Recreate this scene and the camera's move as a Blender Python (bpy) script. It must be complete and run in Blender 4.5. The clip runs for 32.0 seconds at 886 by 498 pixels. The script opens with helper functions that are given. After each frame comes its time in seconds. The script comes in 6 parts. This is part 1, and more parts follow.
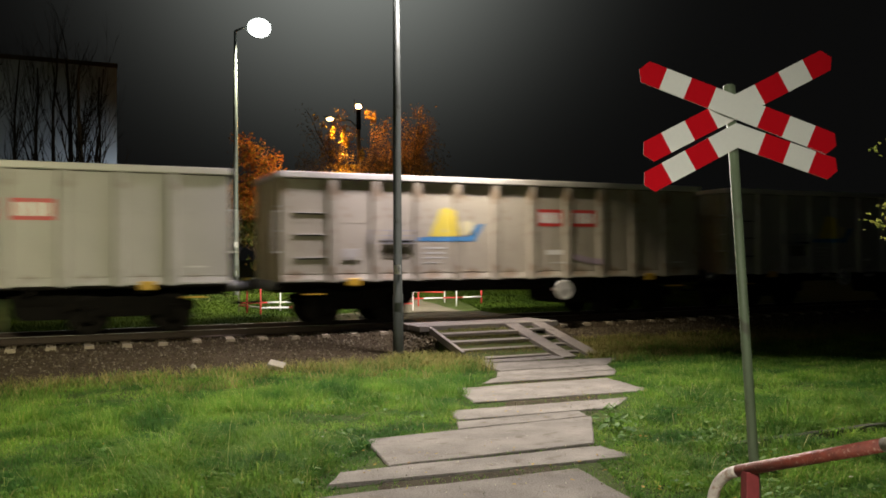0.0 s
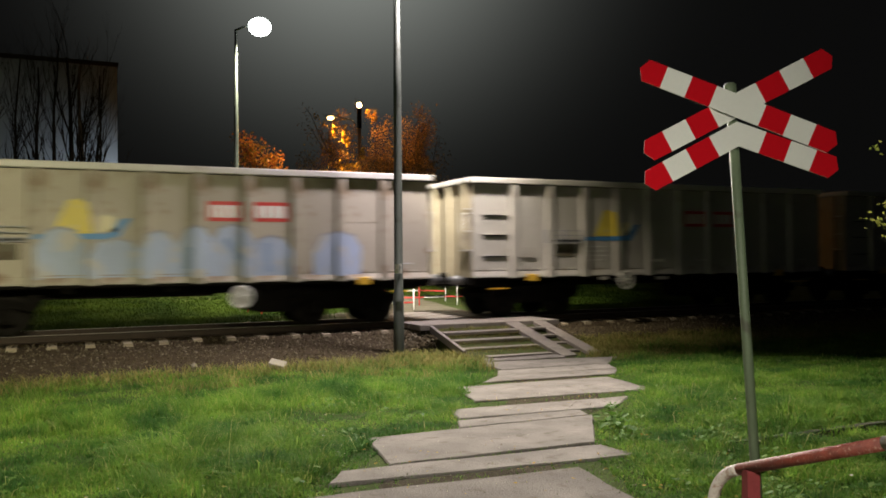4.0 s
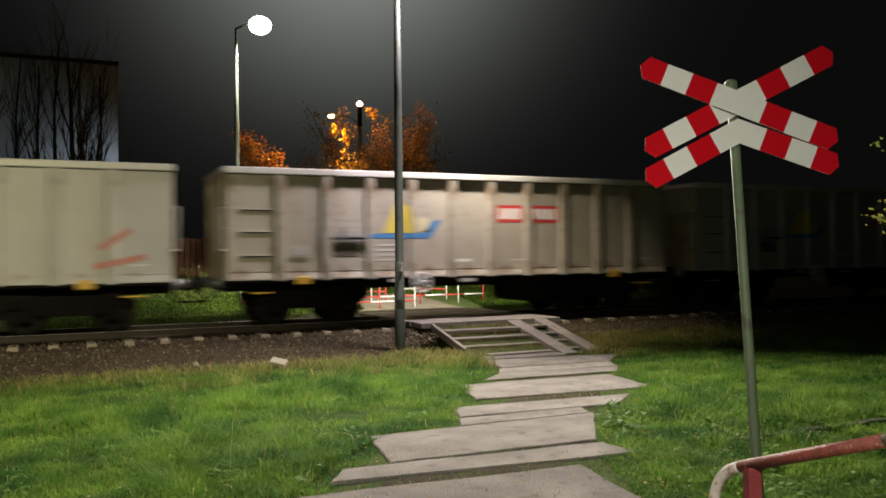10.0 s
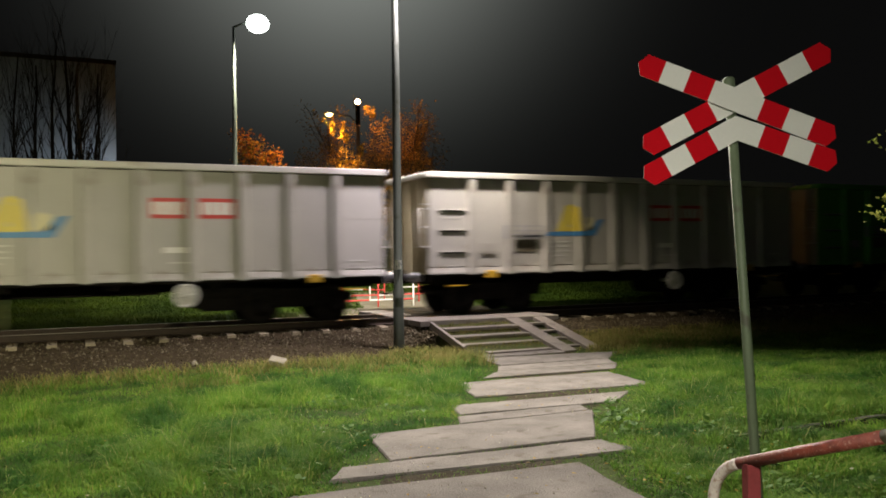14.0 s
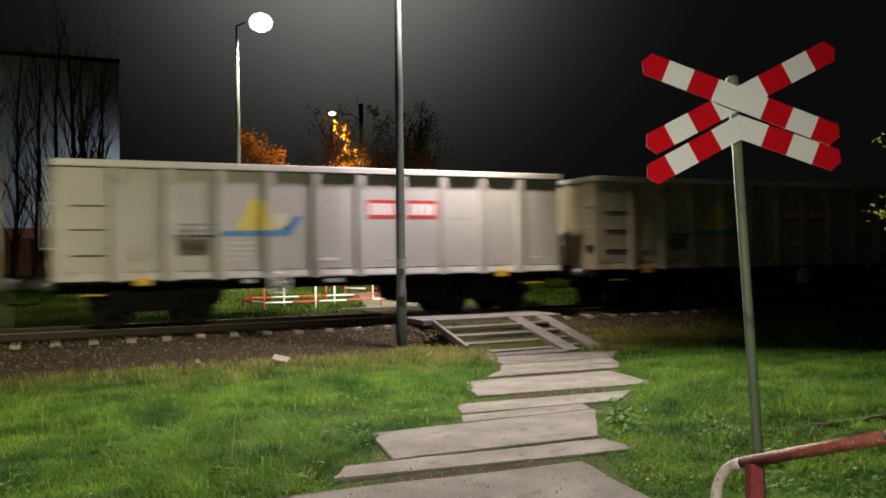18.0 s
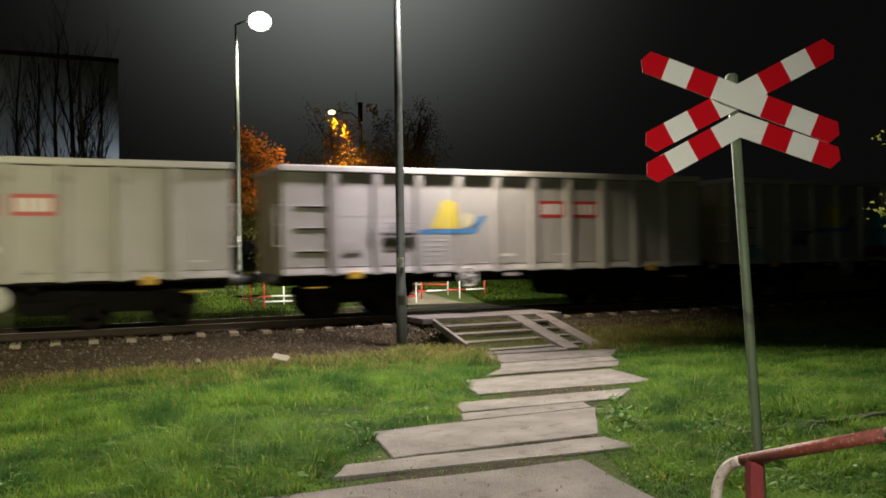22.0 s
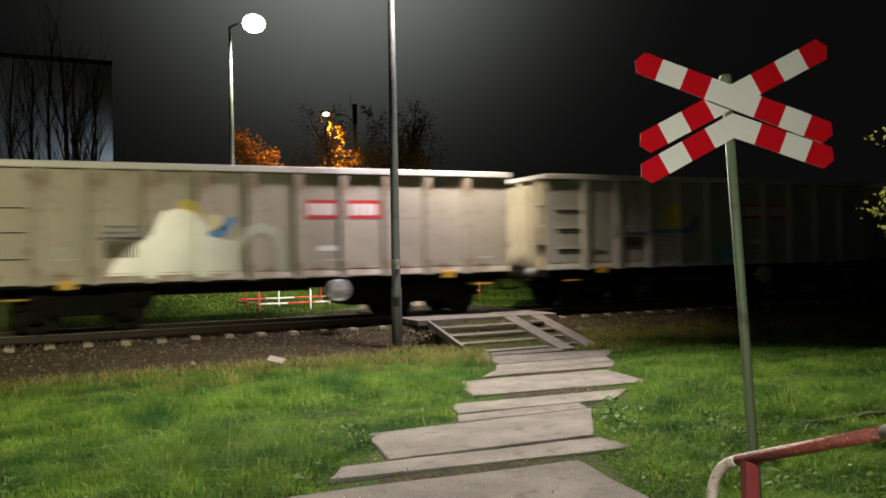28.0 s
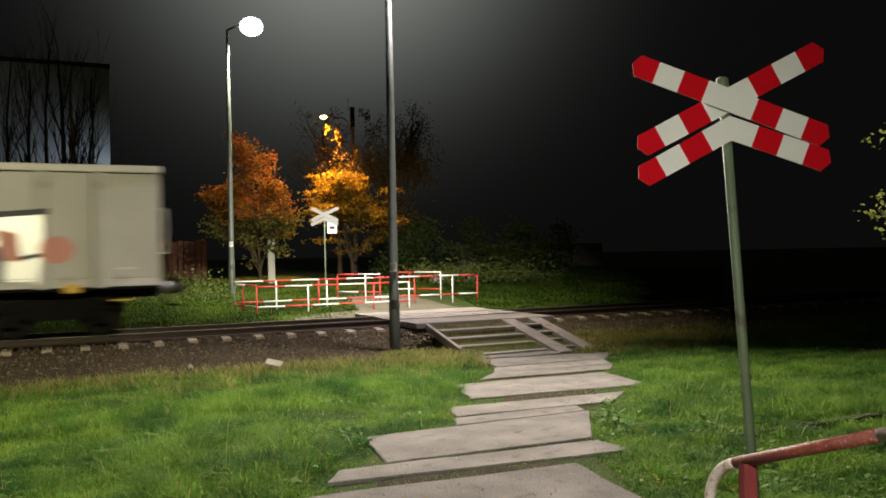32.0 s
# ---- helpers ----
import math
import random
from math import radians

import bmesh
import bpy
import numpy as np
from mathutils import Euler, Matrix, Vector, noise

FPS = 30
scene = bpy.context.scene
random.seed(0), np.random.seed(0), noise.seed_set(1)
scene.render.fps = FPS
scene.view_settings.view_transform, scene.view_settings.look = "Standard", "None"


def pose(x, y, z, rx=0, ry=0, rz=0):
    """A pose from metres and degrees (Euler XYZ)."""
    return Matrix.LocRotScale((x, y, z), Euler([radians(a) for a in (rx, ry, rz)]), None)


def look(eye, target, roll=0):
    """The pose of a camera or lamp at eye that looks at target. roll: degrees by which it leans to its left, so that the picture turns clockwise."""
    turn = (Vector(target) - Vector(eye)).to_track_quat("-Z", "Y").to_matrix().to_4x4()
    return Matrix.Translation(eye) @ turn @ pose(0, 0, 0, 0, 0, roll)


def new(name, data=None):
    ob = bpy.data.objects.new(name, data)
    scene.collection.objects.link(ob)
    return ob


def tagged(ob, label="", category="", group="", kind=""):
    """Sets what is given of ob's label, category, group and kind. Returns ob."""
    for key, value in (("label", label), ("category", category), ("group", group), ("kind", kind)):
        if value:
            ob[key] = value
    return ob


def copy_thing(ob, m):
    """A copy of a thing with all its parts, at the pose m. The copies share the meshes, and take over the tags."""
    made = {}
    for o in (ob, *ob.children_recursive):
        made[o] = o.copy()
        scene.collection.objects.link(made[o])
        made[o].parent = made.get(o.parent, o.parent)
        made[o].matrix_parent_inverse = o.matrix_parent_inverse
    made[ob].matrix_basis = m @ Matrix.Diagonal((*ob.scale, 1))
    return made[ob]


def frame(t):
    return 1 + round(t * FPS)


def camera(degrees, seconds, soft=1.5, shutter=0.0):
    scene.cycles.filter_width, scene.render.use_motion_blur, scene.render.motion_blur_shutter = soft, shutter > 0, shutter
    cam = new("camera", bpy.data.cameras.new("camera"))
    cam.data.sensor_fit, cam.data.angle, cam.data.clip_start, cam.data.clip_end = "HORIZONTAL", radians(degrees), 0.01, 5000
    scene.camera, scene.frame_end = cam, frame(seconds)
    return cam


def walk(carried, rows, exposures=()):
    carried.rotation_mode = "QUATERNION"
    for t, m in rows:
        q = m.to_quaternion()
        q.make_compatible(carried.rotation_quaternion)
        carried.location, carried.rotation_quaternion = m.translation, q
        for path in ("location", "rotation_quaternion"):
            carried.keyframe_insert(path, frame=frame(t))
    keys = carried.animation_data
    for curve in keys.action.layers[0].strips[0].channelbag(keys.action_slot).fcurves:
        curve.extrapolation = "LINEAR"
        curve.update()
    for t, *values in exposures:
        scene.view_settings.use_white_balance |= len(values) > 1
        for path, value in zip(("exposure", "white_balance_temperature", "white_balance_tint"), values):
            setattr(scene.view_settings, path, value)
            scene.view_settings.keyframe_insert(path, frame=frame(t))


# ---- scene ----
# ---- camera and its path: one standing place, small turns of a phone held by hand ----
EYE = (0.0, 0.0, 1.674)
cam = camera(56.1, 32.0, soft=1.7, shutter=0.62)


def aim(yaw, pitch, roll):
    """Pose at EYE: yaw from the y axis towards x, pitch upwards, roll as the horizon climbs to the right."""
    a, b, c = radians(yaw), radians(pitch), radians(roll)
    way = Vector((math.sin(a) * math.cos(b), math.cos(a) * math.cos(b), math.sin(b)))
    side = Vector((math.cos(a), -math.sin(a), 0))
    up = side.cross(way)
    r = side * math.cos(c) - up * math.sin(c)
    u = side * math.sin(c) + up * math.cos(c)
    m = Matrix((r, u, -way)).transposed().to_4x4()
    return Matrix.Translation(EYE) @ m


walk(cam, [(t, aim(a, b, c)) for t, a, b, c in (
    (0, 24.596, 0.646, 0.360), (0.5, 24.566, 0.642, 0.307), (1, 24.542, 0.618, 0.291), (1.5, 24.522, 0.602, 0.328),
    (2, 24.518, 0.578, 0.351), (2.5, 24.623, 0.580, 0.403), (3, 24.640, 0.582, 0.403), (3.5, 24.596, 0.577, 0.418),
    (5.5, 24.436, 0.525, 0.319), (6, 24.428, 0.508, 0.317), (6.5, 24.399, 0.497, 0.305), (7, 24.322, 0.492, 0.288),
    (7.5, 24.298, 0.488, 0.275), (8, 24.337, 0.462, 0.361), (8.5, 24.504, 0.452, 0.504), (9, 24.538, 0.442, 0.573),
    (9.5, 24.499, 0.437, 0.580), (10, 24.479, 0.430, 0.569), (10.5, 24.567, 0.383, 0.722), (11, 24.662, 0.338, 0.832),
    (11.5, 24.684, 0.315, 0.844), (12, 24.732, 0.306, 0.866), (12.5, 24.716, 0.300, 0.822), (13, 24.655, 0.302, 0.810),
    (13.5, 24.601, 0.310, 0.824), (14, 24.580, 0.295, 0.751), (14.5, 24.525, 0.286, 0.763), (16.5, 24.388, 0.223, 0.698),
    (17, 24.339, 0.225, 0.694), (17.5, 24.331, 0.220, 0.669), (18, 24.378, 0.224, 0.693), (18.5, 24.377, 0.217, 0.731),
    (19, 24.518, 0.159, 0.861), (19.5, 24.576, 0.147, 0.978), (20, 24.562, 0.163, 0.938), (20.5, 24.511, 0.173, 0.867),
    (21, 24.423, 0.182, 0.832), (21.5, 24.383, 0.144, 0.823), (22, 24.394, 0.122, 0.834), (22.5, 24.567, 0.154, 0.936),
    (23, 24.490, 0.153, 0.969), (23.5, 24.469, 0.133, 0.944), (24, 24.636, 0.146, 0.996), (24.5, 24.773, 0.194, 1.085),
    (25, 24.754, 0.207, 1.073), (25.5, 24.725, 0.185, 1.102), (27.5, 24.696, 0.181, 1.052), (28, 24.737, 0.220, 1.072),
    (28.5, 24.773, 0.240, 1.114), (29, 24.719, 0.233, 1.098), (29.5, 24.705, 0.227, 1.050), (30, 24.828, 0.306, 1.077),
    (30.5, 24.927, 0.416, 1.149), (31, 24.981, 0.432, 1.180), (31.5, 24.916, 0.419, 1.192), (32, 24.900, 0.411, 1.143))], ((0, 0.03), (30.5, 0.03), (32, 0.08)))

# ---- world and light ----
TRACK = 21.234          # y of the track's centre line; z = 0 is the top of the rails
world = bpy.data.worlds.new("night")
scene.world = world
world.use_nodes = True
wn, wl = world.node_tree.nodes, world.node_tree.links
# night sky with a lobe of glow painted in for the haze round the lamps
sky_co, sky_dot = wn.new("ShaderNodeTexCoord"), wn.new("ShaderNodeVectorMath")
sky_dot.operation = "DOT_PRODUCT"
sky_dot.inputs[1].default_value = (0.285, 0.868, 0.407)
sky_pow = wn.new("ShaderNodeMath")
sky_pow.operation = "POWER"
sky_pow.inputs[1].default_value = 62.0
sky_up = wn.new("ShaderNodeMath")
sky_up.operation = "MAXIMUM"
sky_up.inputs[1].default_value = 0.0
sky_mix = wn.new("ShaderNodeMixRGB")
sky_mix.inputs[1].default_value = (0.0032, 0.0032, 0.0031, 1)
sky_mix.inputs[2].default_value = (0.27, 0.285, 0.26, 1)
wl.new(sky_co.outputs["Generated"], sky_dot.inputs[0])
wl.new(sky_dot.outputs["Value"], sky_up.inputs[0])
wl.new(sky_up.outputs[0], sky_pow.inputs[0])
wl.new(sky_pow.outputs[0], sky_mix.inputs[0])
wl.new(sky_mix.outputs[0], wn["Background"].inputs[0])
wn["Background"].inputs[1].default_value = 1.0
scene.view_settings.exposure = 0.0


def lamp(name, place, watts, colour, size, aim_at=None, spread=180):
    """A round lamp that shines downwards or towards aim_at, in a cone of that many degrees."""
    data = bpy.data.lights.new(name, "AREA")
    data.shape, data.size, data.energy, data.color, data.spread = "DISK", size, watts, colour, radians(spread)
    ob = new(name, data)
    ob.matrix_basis = look(place, aim_at) if aim_at else pose(*place)
    return ob


lamp("far_street_light", (7.55, 35.0, 11.2), 1080, (1.0, 0.97, 0.74), 0.5, (6.9, 33.0, 0), 104)
lamp("crossing_street_light", (8.4, 17.35, 9.62), 2200, (1.0, 0.93, 0.80), 1.4, (3.3, 7.3, 0), 112)
lamp("crossing_street_light", (8.4, 17.4, 9.62), 390, (1.0, 0.885, 0.94), 1.2, (6.4, 21.5, 0), 84)
lamp("crossing_street_light", (8.4, 17.42, 9.62), 68, (1.0, 0.87, 0.66), 0.4, (11.9, 19.4, 1.1), 47)
lamp("crossing_street_light", (8.4, 17.45, 9.62), 1350, (1.0, 0.93, 0.80), 0.4, (11.0, 30.2, 0), 72)
# unseen fill added behind the camera to brighten the left wagons
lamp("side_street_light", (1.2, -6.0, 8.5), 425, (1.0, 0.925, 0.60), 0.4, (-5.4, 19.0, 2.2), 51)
# unseen fill added by the camera to brighten sign, rail and near slabs
lamp("path_lamp_light", (-1.2, -1.5, 4.5), 108, (1.0, 0.95, 0.80), 0.3, (1.1, 3.5, 0), 76)
lamp("yellow_street_light", (13.65, 45.0, 9.4), 480, (1.0, 0.52, 0.14), 0.3, (9.5, 42.2, 5.3), 74)
lamp("yellow_street_light", (13.75, 45.0, 9.42), 900, (1.0, 0.56, 0.13), 0.3, (14.2, 43.9, 4.0), 86)

# ---- materials ----


def mat(name, colour, rough=0.6, metal=0.0, vary=0.25, scale=6.0, bump=0.15, stain=None, stain_at=0.55, fine=60.0, emit=0.0, per_piece=0.0):
    """Base colour broken up at two scales, with bump; stain: a second colour in patches."""
    m = bpy.data.materials.new(name)
    m.use_nodes = True
    n, l = m.node_tree.nodes, m.node_tree.links
    b = n["Principled BSDF"]
    b.inputs["Roughness"].default_value, b.inputs["Metallic"].default_value = rough, metal
    if rough >= 0.9:
        b.inputs["Specular IOR Level"].default_value = 0.04
    co = n.new("ShaderNodeTexCoord")
    big, small = n.new("ShaderNodeTexNoise"), n.new("ShaderNodeTexNoise")
    big.inputs["Scale"].default_value, small.inputs["Scale"].default_value = scale / 6, fine
    big.inputs["Detail"].default_value, small.inputs["Detail"].default_value = 6, 4
    for q in (big, small):
        l.new(co.outputs["Object"], q.inputs["Vector"])
    c = Vector(colour)
    ramp = n.new("ShaderNodeValToRGB")
    ramp.color_ramp.elements[0].position, ramp.color_ramp.elements[1].position = 0.3, 0.7
    ramp.color_ramp.elements[0].color = (*(c * (1 - vary)), 1)
    ramp.color_ramp.elements[1].color = (*(c * (1 + vary)), 1)
    mixv = n.new("ShaderNodeMath")
    mixv.operation = "MULTIPLY_ADD"
    l.new(small.outputs["Fac"], mixv.inputs[0])
    mixv.inputs[1].default_value = 0.4
    half = n.new("ShaderNodeMath")
    half.operation = "MULTIPLY"
    half.inputs[1].default_value = 0.6
    l.new(big.outputs["Fac"], half.inputs[0])
    l.new(half.outputs[0], mixv.inputs[2])
    l.new(mixv.outputs[0], ramp.inputs[0])
    out = ramp.outputs[0]
    if stain:
        st = n.new("ShaderNodeTexNoise")
        st.inputs["Scale"].default_value, st.inputs["Detail"].default_value = scale / 2, 8
        l.new(co.outputs["Object"], st.inputs["Vector"])
        cut = n.new("ShaderNodeValToRGB")
        cut.color_ramp.elements[0].position, cut.color_ramp.elements[1].position = stain_at, stain_at + 0.12
        l.new(st.outputs["Fac"], cut.inputs[0])
        mx = n.new("ShaderNodeMixRGB")
        l.new(cut.outputs[0], mx.inputs[0])
        l.new(out, mx.inputs[1])
        mx.inputs[2].default_value = (*stain, 1)
        out = mx.outputs[0]
    if per_piece:
        info = n.new("ShaderNodeObjectInfo")
        hs = n.new("ShaderNodeHueSaturation")
        mr = n.new("ShaderNodeMapRange")
        mr.inputs[3].default_value, mr.inputs[4].default_value = 1 - per_piece, 1 + per_piece
        l.new(info.outputs["Random"], mr.inputs[0])
        l.new(mr.outputs[0], hs.inputs["Value"])
        l.new(out, hs.inputs["Color"])
        out = hs.outputs[0]
    l.new(out, b.inputs["Base Color"])
    if bump:
        bp = n.new("ShaderNodeBump")
        bp.inputs["Strength"].default_value, bp.inputs["Distance"].default_value = bump, 0.02
        l.new(small.outputs["Fac"], bp.inputs["Height"])
        l.new(bp.outputs[0], b.inputs["Normal"])
    if emit:
        b.inputs["Emission Color"].default_value = (*colour, 1)
        b.inputs["Emission Strength"].default_value = emit
    return m


def leaf_mat(name, stops, rough=0.55, sheen=0.25, patches=None, gloss=0.06):
    """Foliage and grass: each blade or leaf takes its own colour out of a row of stops."""
    m = bpy.data.materials.new(name)
    m.use_nodes = True
    n, l = m.node_tree.nodes, m.node_tree.links
    b = n["Principled BSDF"]
    b.inputs["Roughness"].default_value, b.inputs["Specular IOR Level"].default_value = rough, gloss
    geo = n.new("ShaderNodeNewGeometry")
    ramp = n.new("ShaderNodeValToRGB")
    els = ramp.color_ramp.elements
    for i, c in enumerate(stops):
        at = i / (len(stops) - 1)
        e = els[i] if i < 2 else els.new(at)
        e.position, e.color = at, (*c, 1)
    els[0].position = 0
    l.new(geo.outputs["Random Per Island"], ramp.inputs[0])
    out = ramp.outputs[0]
    if patches:
        co, spots, cut = n.new("ShaderNodeTexCoord"), n.new("ShaderNodeTexNoise"), n.new("ShaderNodeValToRGB")
        spots.inputs["Scale"].default_value, spots.inputs["Detail"].default_value = patches[0], 3
        l.new(co.outputs["Object"], spots.inputs["Vector"])
        cut.color_ramp.elements[0].position, cut.color_ramp.elements[1].position = 0.36, 0.64
        cut.color_ramp.elements[0].color, cut.color_ramp.elements[1].color = (*patches[1], 1), (*patches[2], 1)
        l.new(spots.outputs["Fac"], cut.inputs[0])
        mul = n.new("ShaderNodeMixRGB")
        mul.blend_type = "MULTIPLY"
        mul.inputs[0].default_value = 1.0
        l.new(out, mul.inputs[1])
        l.new(cut.outputs[0], mul.inputs[2])
        out = mul.outputs[0]
    l.new(out, b.inputs["Base Color"])
    tr = n.new("ShaderNodeBsdfTranslucent")
    l.new(out, tr.inputs[0])
    mx = n.new("ShaderNodeMixShader")
    mx.inputs[0].default_value = sheen
    l.new(b.outputs[0], mx.inputs[1])
    l.new(tr.outputs[0], mx.inputs[2])
    l.new(mx.outputs[0], n["Material Output"].inputs[0])
    return m


M_PAINT = mat("wagon_paint", (0.405, 0.385, 0.355), 0.55, 0.0, 0.10, 5, 0.05, (0.33, 0.30, 0.26), 0.58, 30, per_piece=0.05)
M_PAINT2 = mat("wagon_paint_dusty", (0.37, 0.33, 0.265), 0.6, 0.0, 0.14, 5, 0.05, (0.25, 0.19, 0.13), 0.54, 30, per_piece=0.06)
M_END = mat("wagon_end_paint", (0.35, 0.305, 0.21), 0.7, 0.0, 0.2, 8, 0.1, (0.22, 0.16, 0.10), 0.6, 30)
M_RIM = mat("wagon_rim_paint", (0.52, 0.50, 0.46), 0.5, 0.0, 0.08, 5, 0.05, (0.36, 0.31, 0.25), 0.62, 30)
M_GREEN = mat("wagon_green_paint", (0.095, 0.36, 0.045), 0.5, 0.0, 0.10, 5, 0.05, (0.085, 0.28, 0.045), 0.6, 30, per_piece=0.05)
M_BLACK = mat("underframe_black", (0.010, 0.009, 0.008), 0.95, 0.0, 0.3, 12, 0.3, (0.018, 0.014, 0.010), 0.6)
M_WHEEL = mat("wheel_steel", (0.018, 0.016, 0.014), 0.9, 0.0, 0.3, 12, 0.2)
M_YELLOW = mat("bracket_yellow", (0.55, 0.33, 0.03), 0.5, 0.0, 0.15, 12, 0.05)
M_BUFFER = mat("buffer_steel", (0.22, 0.22, 0.23), 0.35, 0.7, 0.2, 12, 0.05)
M_DISC = mat("wheel_white_paint", (0.55, 0.54, 0.50), 0.5, 0.0, 0.15, 12, 0.1)
M_DLOGO_Y = mat("decal_yellow", (0.62, 0.50, 0.08), 0.5, 0.0, 0.12, 9, 0.0, (0.55, 0.47, 0.25), 0.62)
M_DLOGO_B = mat("decal_blue", (0.07, 0.22, 0.45), 0.5, 0.0, 0.15, 9, 0.0, (0.22, 0.30, 0.38), 0.62)
M_DPALE = mat("decal_pale_yellow", (0.60, 0.55, 0.34), 0.5, 0.0, 0.12, 9, 0.0)
M_DRED = mat("decal_red", (0.50, 0.045, 0.04), 0.5, 0.0, 0.12, 9, 0.0)
M_DWHITE = mat("decal_white", (0.72, 0.70, 0.66), 0.5, 0.0, 0.08, 9, 0.0)
M_DDARK = mat("decal_dark", (0.03, 0.03, 0.032), 0.6, 0.0, 0.2, 9, 0.0)
M_DGREY = mat("decal_grey", (0.28, 0.28, 0.30), 0.6, 0.0, 0.2, 9, 0.0)
M_LETTER = mat("pale_lettering", (0.56, 0.55, 0.52), 0.6, 0.0, 0.1, 9, 0.0)
M_SMUDGE = mat("faded_lettering", (0.36, 0.34, 0.31), 0.6, 0.0, 0.2, 9, 0.0)
M_SPRAY_W = mat("spray_white", (0.86, 0.85, 0.81), 0.6, 0.0, 0.10, 6, 0.0)
M_SPRAY_S = mat("spray_silver", (0.60, 0.60, 0.58), 0.46, 0.9, 0.14, 6, 0.0)
M_HATCH = mat("rusty_hatch", (0.13, 0.115, 0.08), 0.8, 0.0, 0.25, 9, 0.1, (0.09, 0.07, 0.045), 0.5, 30)
M_SPRAY_G = mat("spray_lilac_grey", (0.43, 0.42, 0.45), 0.6, 0.0, 0.3, 6, 0.0, (0.55, 0.54, 0.54), 0.5)
M_SPRAY_G2 = mat("spray_faint_grey", (0.27, 0.26, 0.25), 0.6, 0.0, 0.2, 6, 0.0)
M_SPRAY_LP = mat("spray_faint_purple", (0.34, 0.27, 0.33), 0.6, 0.0, 0.2, 6, 0.0)
M_SPRAY_PG = mat("spray_pale_green", (0.25, 0.38, 0.20), 0.6, 0.0, 0.2, 6, 0.0)
M_SPRAY_DG = mat("spray_dark_green", (0.07, 0.20, 0.05), 0.6, 0.0, 0.2, 6, 0.0)
M_SPRAY_PT = mat("spray_pale_teal", (0.27, 0.34, 0.28), 0.6, 0.0, 0.2, 6, 0.0)
M_SPRAY_K = mat("spray_soft_black", (0.10, 0.10, 0.105), 0.7, 0.0, 0.35, 6, 0.0)
M_SPRAY_C = mat("spray_cyan", (0.12, 0.43, 0.52), 0.6, 0.0, 0.12, 6, 0.0)
M_SPRAY_BL = mat("spray_blue", (0.25, 0.33, 0.50), 0.6, 0.0, 0.2, 6, 0.0)
M_SPRAY_P = mat("spray_purple", (0.17, 0.055, 0.15), 0.6, 0.0, 0.12, 6, 0.0)
M_SPRAY_B = mat("spray_pale_blue", (0.36, 0.42, 0.55), 0.6, 0.0, 0.25, 4, 0.0, (0.45, 0.43, 0.40), 0.52)
M_SPRAY_T = mat("spray_teal", (0.15, 0.38, 0.38), 0.6, 0.0, 0.2, 6, 0.0)
M_SPRAY_O = mat("spray_ochre", (0.42, 0.26, 0.08), 0.6, 0.0, 0.2, 6, 0.0)
M_SPRAY_R = mat("spray_faded_red", (0.48, 0.20, 0.16), 0.6, 0.0, 0.25, 6, 0.0)
M_RAIL = mat("rail_rust", (0.042, 0.027, 0.018), 0.7, 0.2, 0.3, 20, 0.2)
M_RAILTOP = mat("rail_head_steel", (0.35, 0.33, 0.31), 0.3, 0.9, 0.1, 20, 0.05)
M_SLEEPER = mat("sleeper_concrete", (0.34, 0.29, 0.21), 0.9, 0.0, 0.25, 14, 0.4, (0.22, 0.18, 0.13), 0.58, per_piece=0.12)
M_BALLAST = leaf_mat("ballast_stone", [(0.040, 0.032, 0.019), (0.080, 0.062, 0.037), (0.11, 0.088, 0.054), (0.055, 0.043, 0.026), (0.09, 0.073, 0.045), (0.19, 0.165, 0.12)], 0.85, 0.0)
M_GRIT = leaf_mat("pale_grit", [(0.16, 0.14, 0.11), (0.40, 0.37, 0.31), (0.12, 0.09, 0.06), (0.55, 0.52, 0.45), (0.42, 0.36, 0.16)], 0.8, 0.0)
M_SPECK = leaf_mat("pale_fallen_leaves", [(0.34, 0.38, 0.22), (0.45, 0.46, 0.34), (0.30, 0.26, 0.12), (0.5, 0.5, 0.42)], 0.7, 0.2)
M_BED = mat("ballast_bed", (0.048, 0.036, 0.023), 1.0, 0.0, 0.45, 10, 0.9, (0.06, 0.046, 0.028), 0.55, 40)
M_CONCRETE = mat("slab_concrete", (0.180, 0.160, 0.150), 0.9, 0.0, 0.45, 9, 0.7, (0.13, 0.113, 0.097), 0.56, 55, per_piece=0.12)
# kerb colour darkened to stand in for shade on its near face
M_KERB = mat("shade_dark_kerb", (0.06, 0.06, 0.045), 0.95, 0.0, 0.35, 12, 0.5, (0.03, 0.045, 0.015), 0.5)
M_PLANK = mat("deck_planks", (0.215, 0.188, 0.165), 0.85, 0.0, 0.2, 10, 0.3, (0.14, 0.12, 0.10), 0.58, 70, per_piece=0.08)
M_EARTH = mat("trodden_earth", (0.045, 0.036, 0.024), 0.95, 0.0, 0.5, 20, 0.9, (0.075, 0.065, 0.045), 0.6, 60)
M_SOIL = mat("damp_soil", (0.045, 0.06, 0.018), 0.95, 0.0, 0.4, 10, 0.8, (0.04, 0.055, 0.018), 0.5, 40)
M_GRASS = leaf_mat("grass_blades", [(0.075, 0.18, 0.026), (0.104, 0.224, 0.032), (0.132, 0.258, 0.042), (0.09, 0.20, 0.028), (0.165, 0.28, 0.05), (0.25, 0.28, 0.085)], 0.7, 0.5, (1.25, (0.36, 0.5, 0.55), (1.45, 1.3, 1.1)))
M_STALK = leaf_mat("pale_stalks", [(0.34, 0.36, 0.12), (0.28, 0.36, 0.08), (0.40, 0.38, 0.17)], 0.7, 0.4)
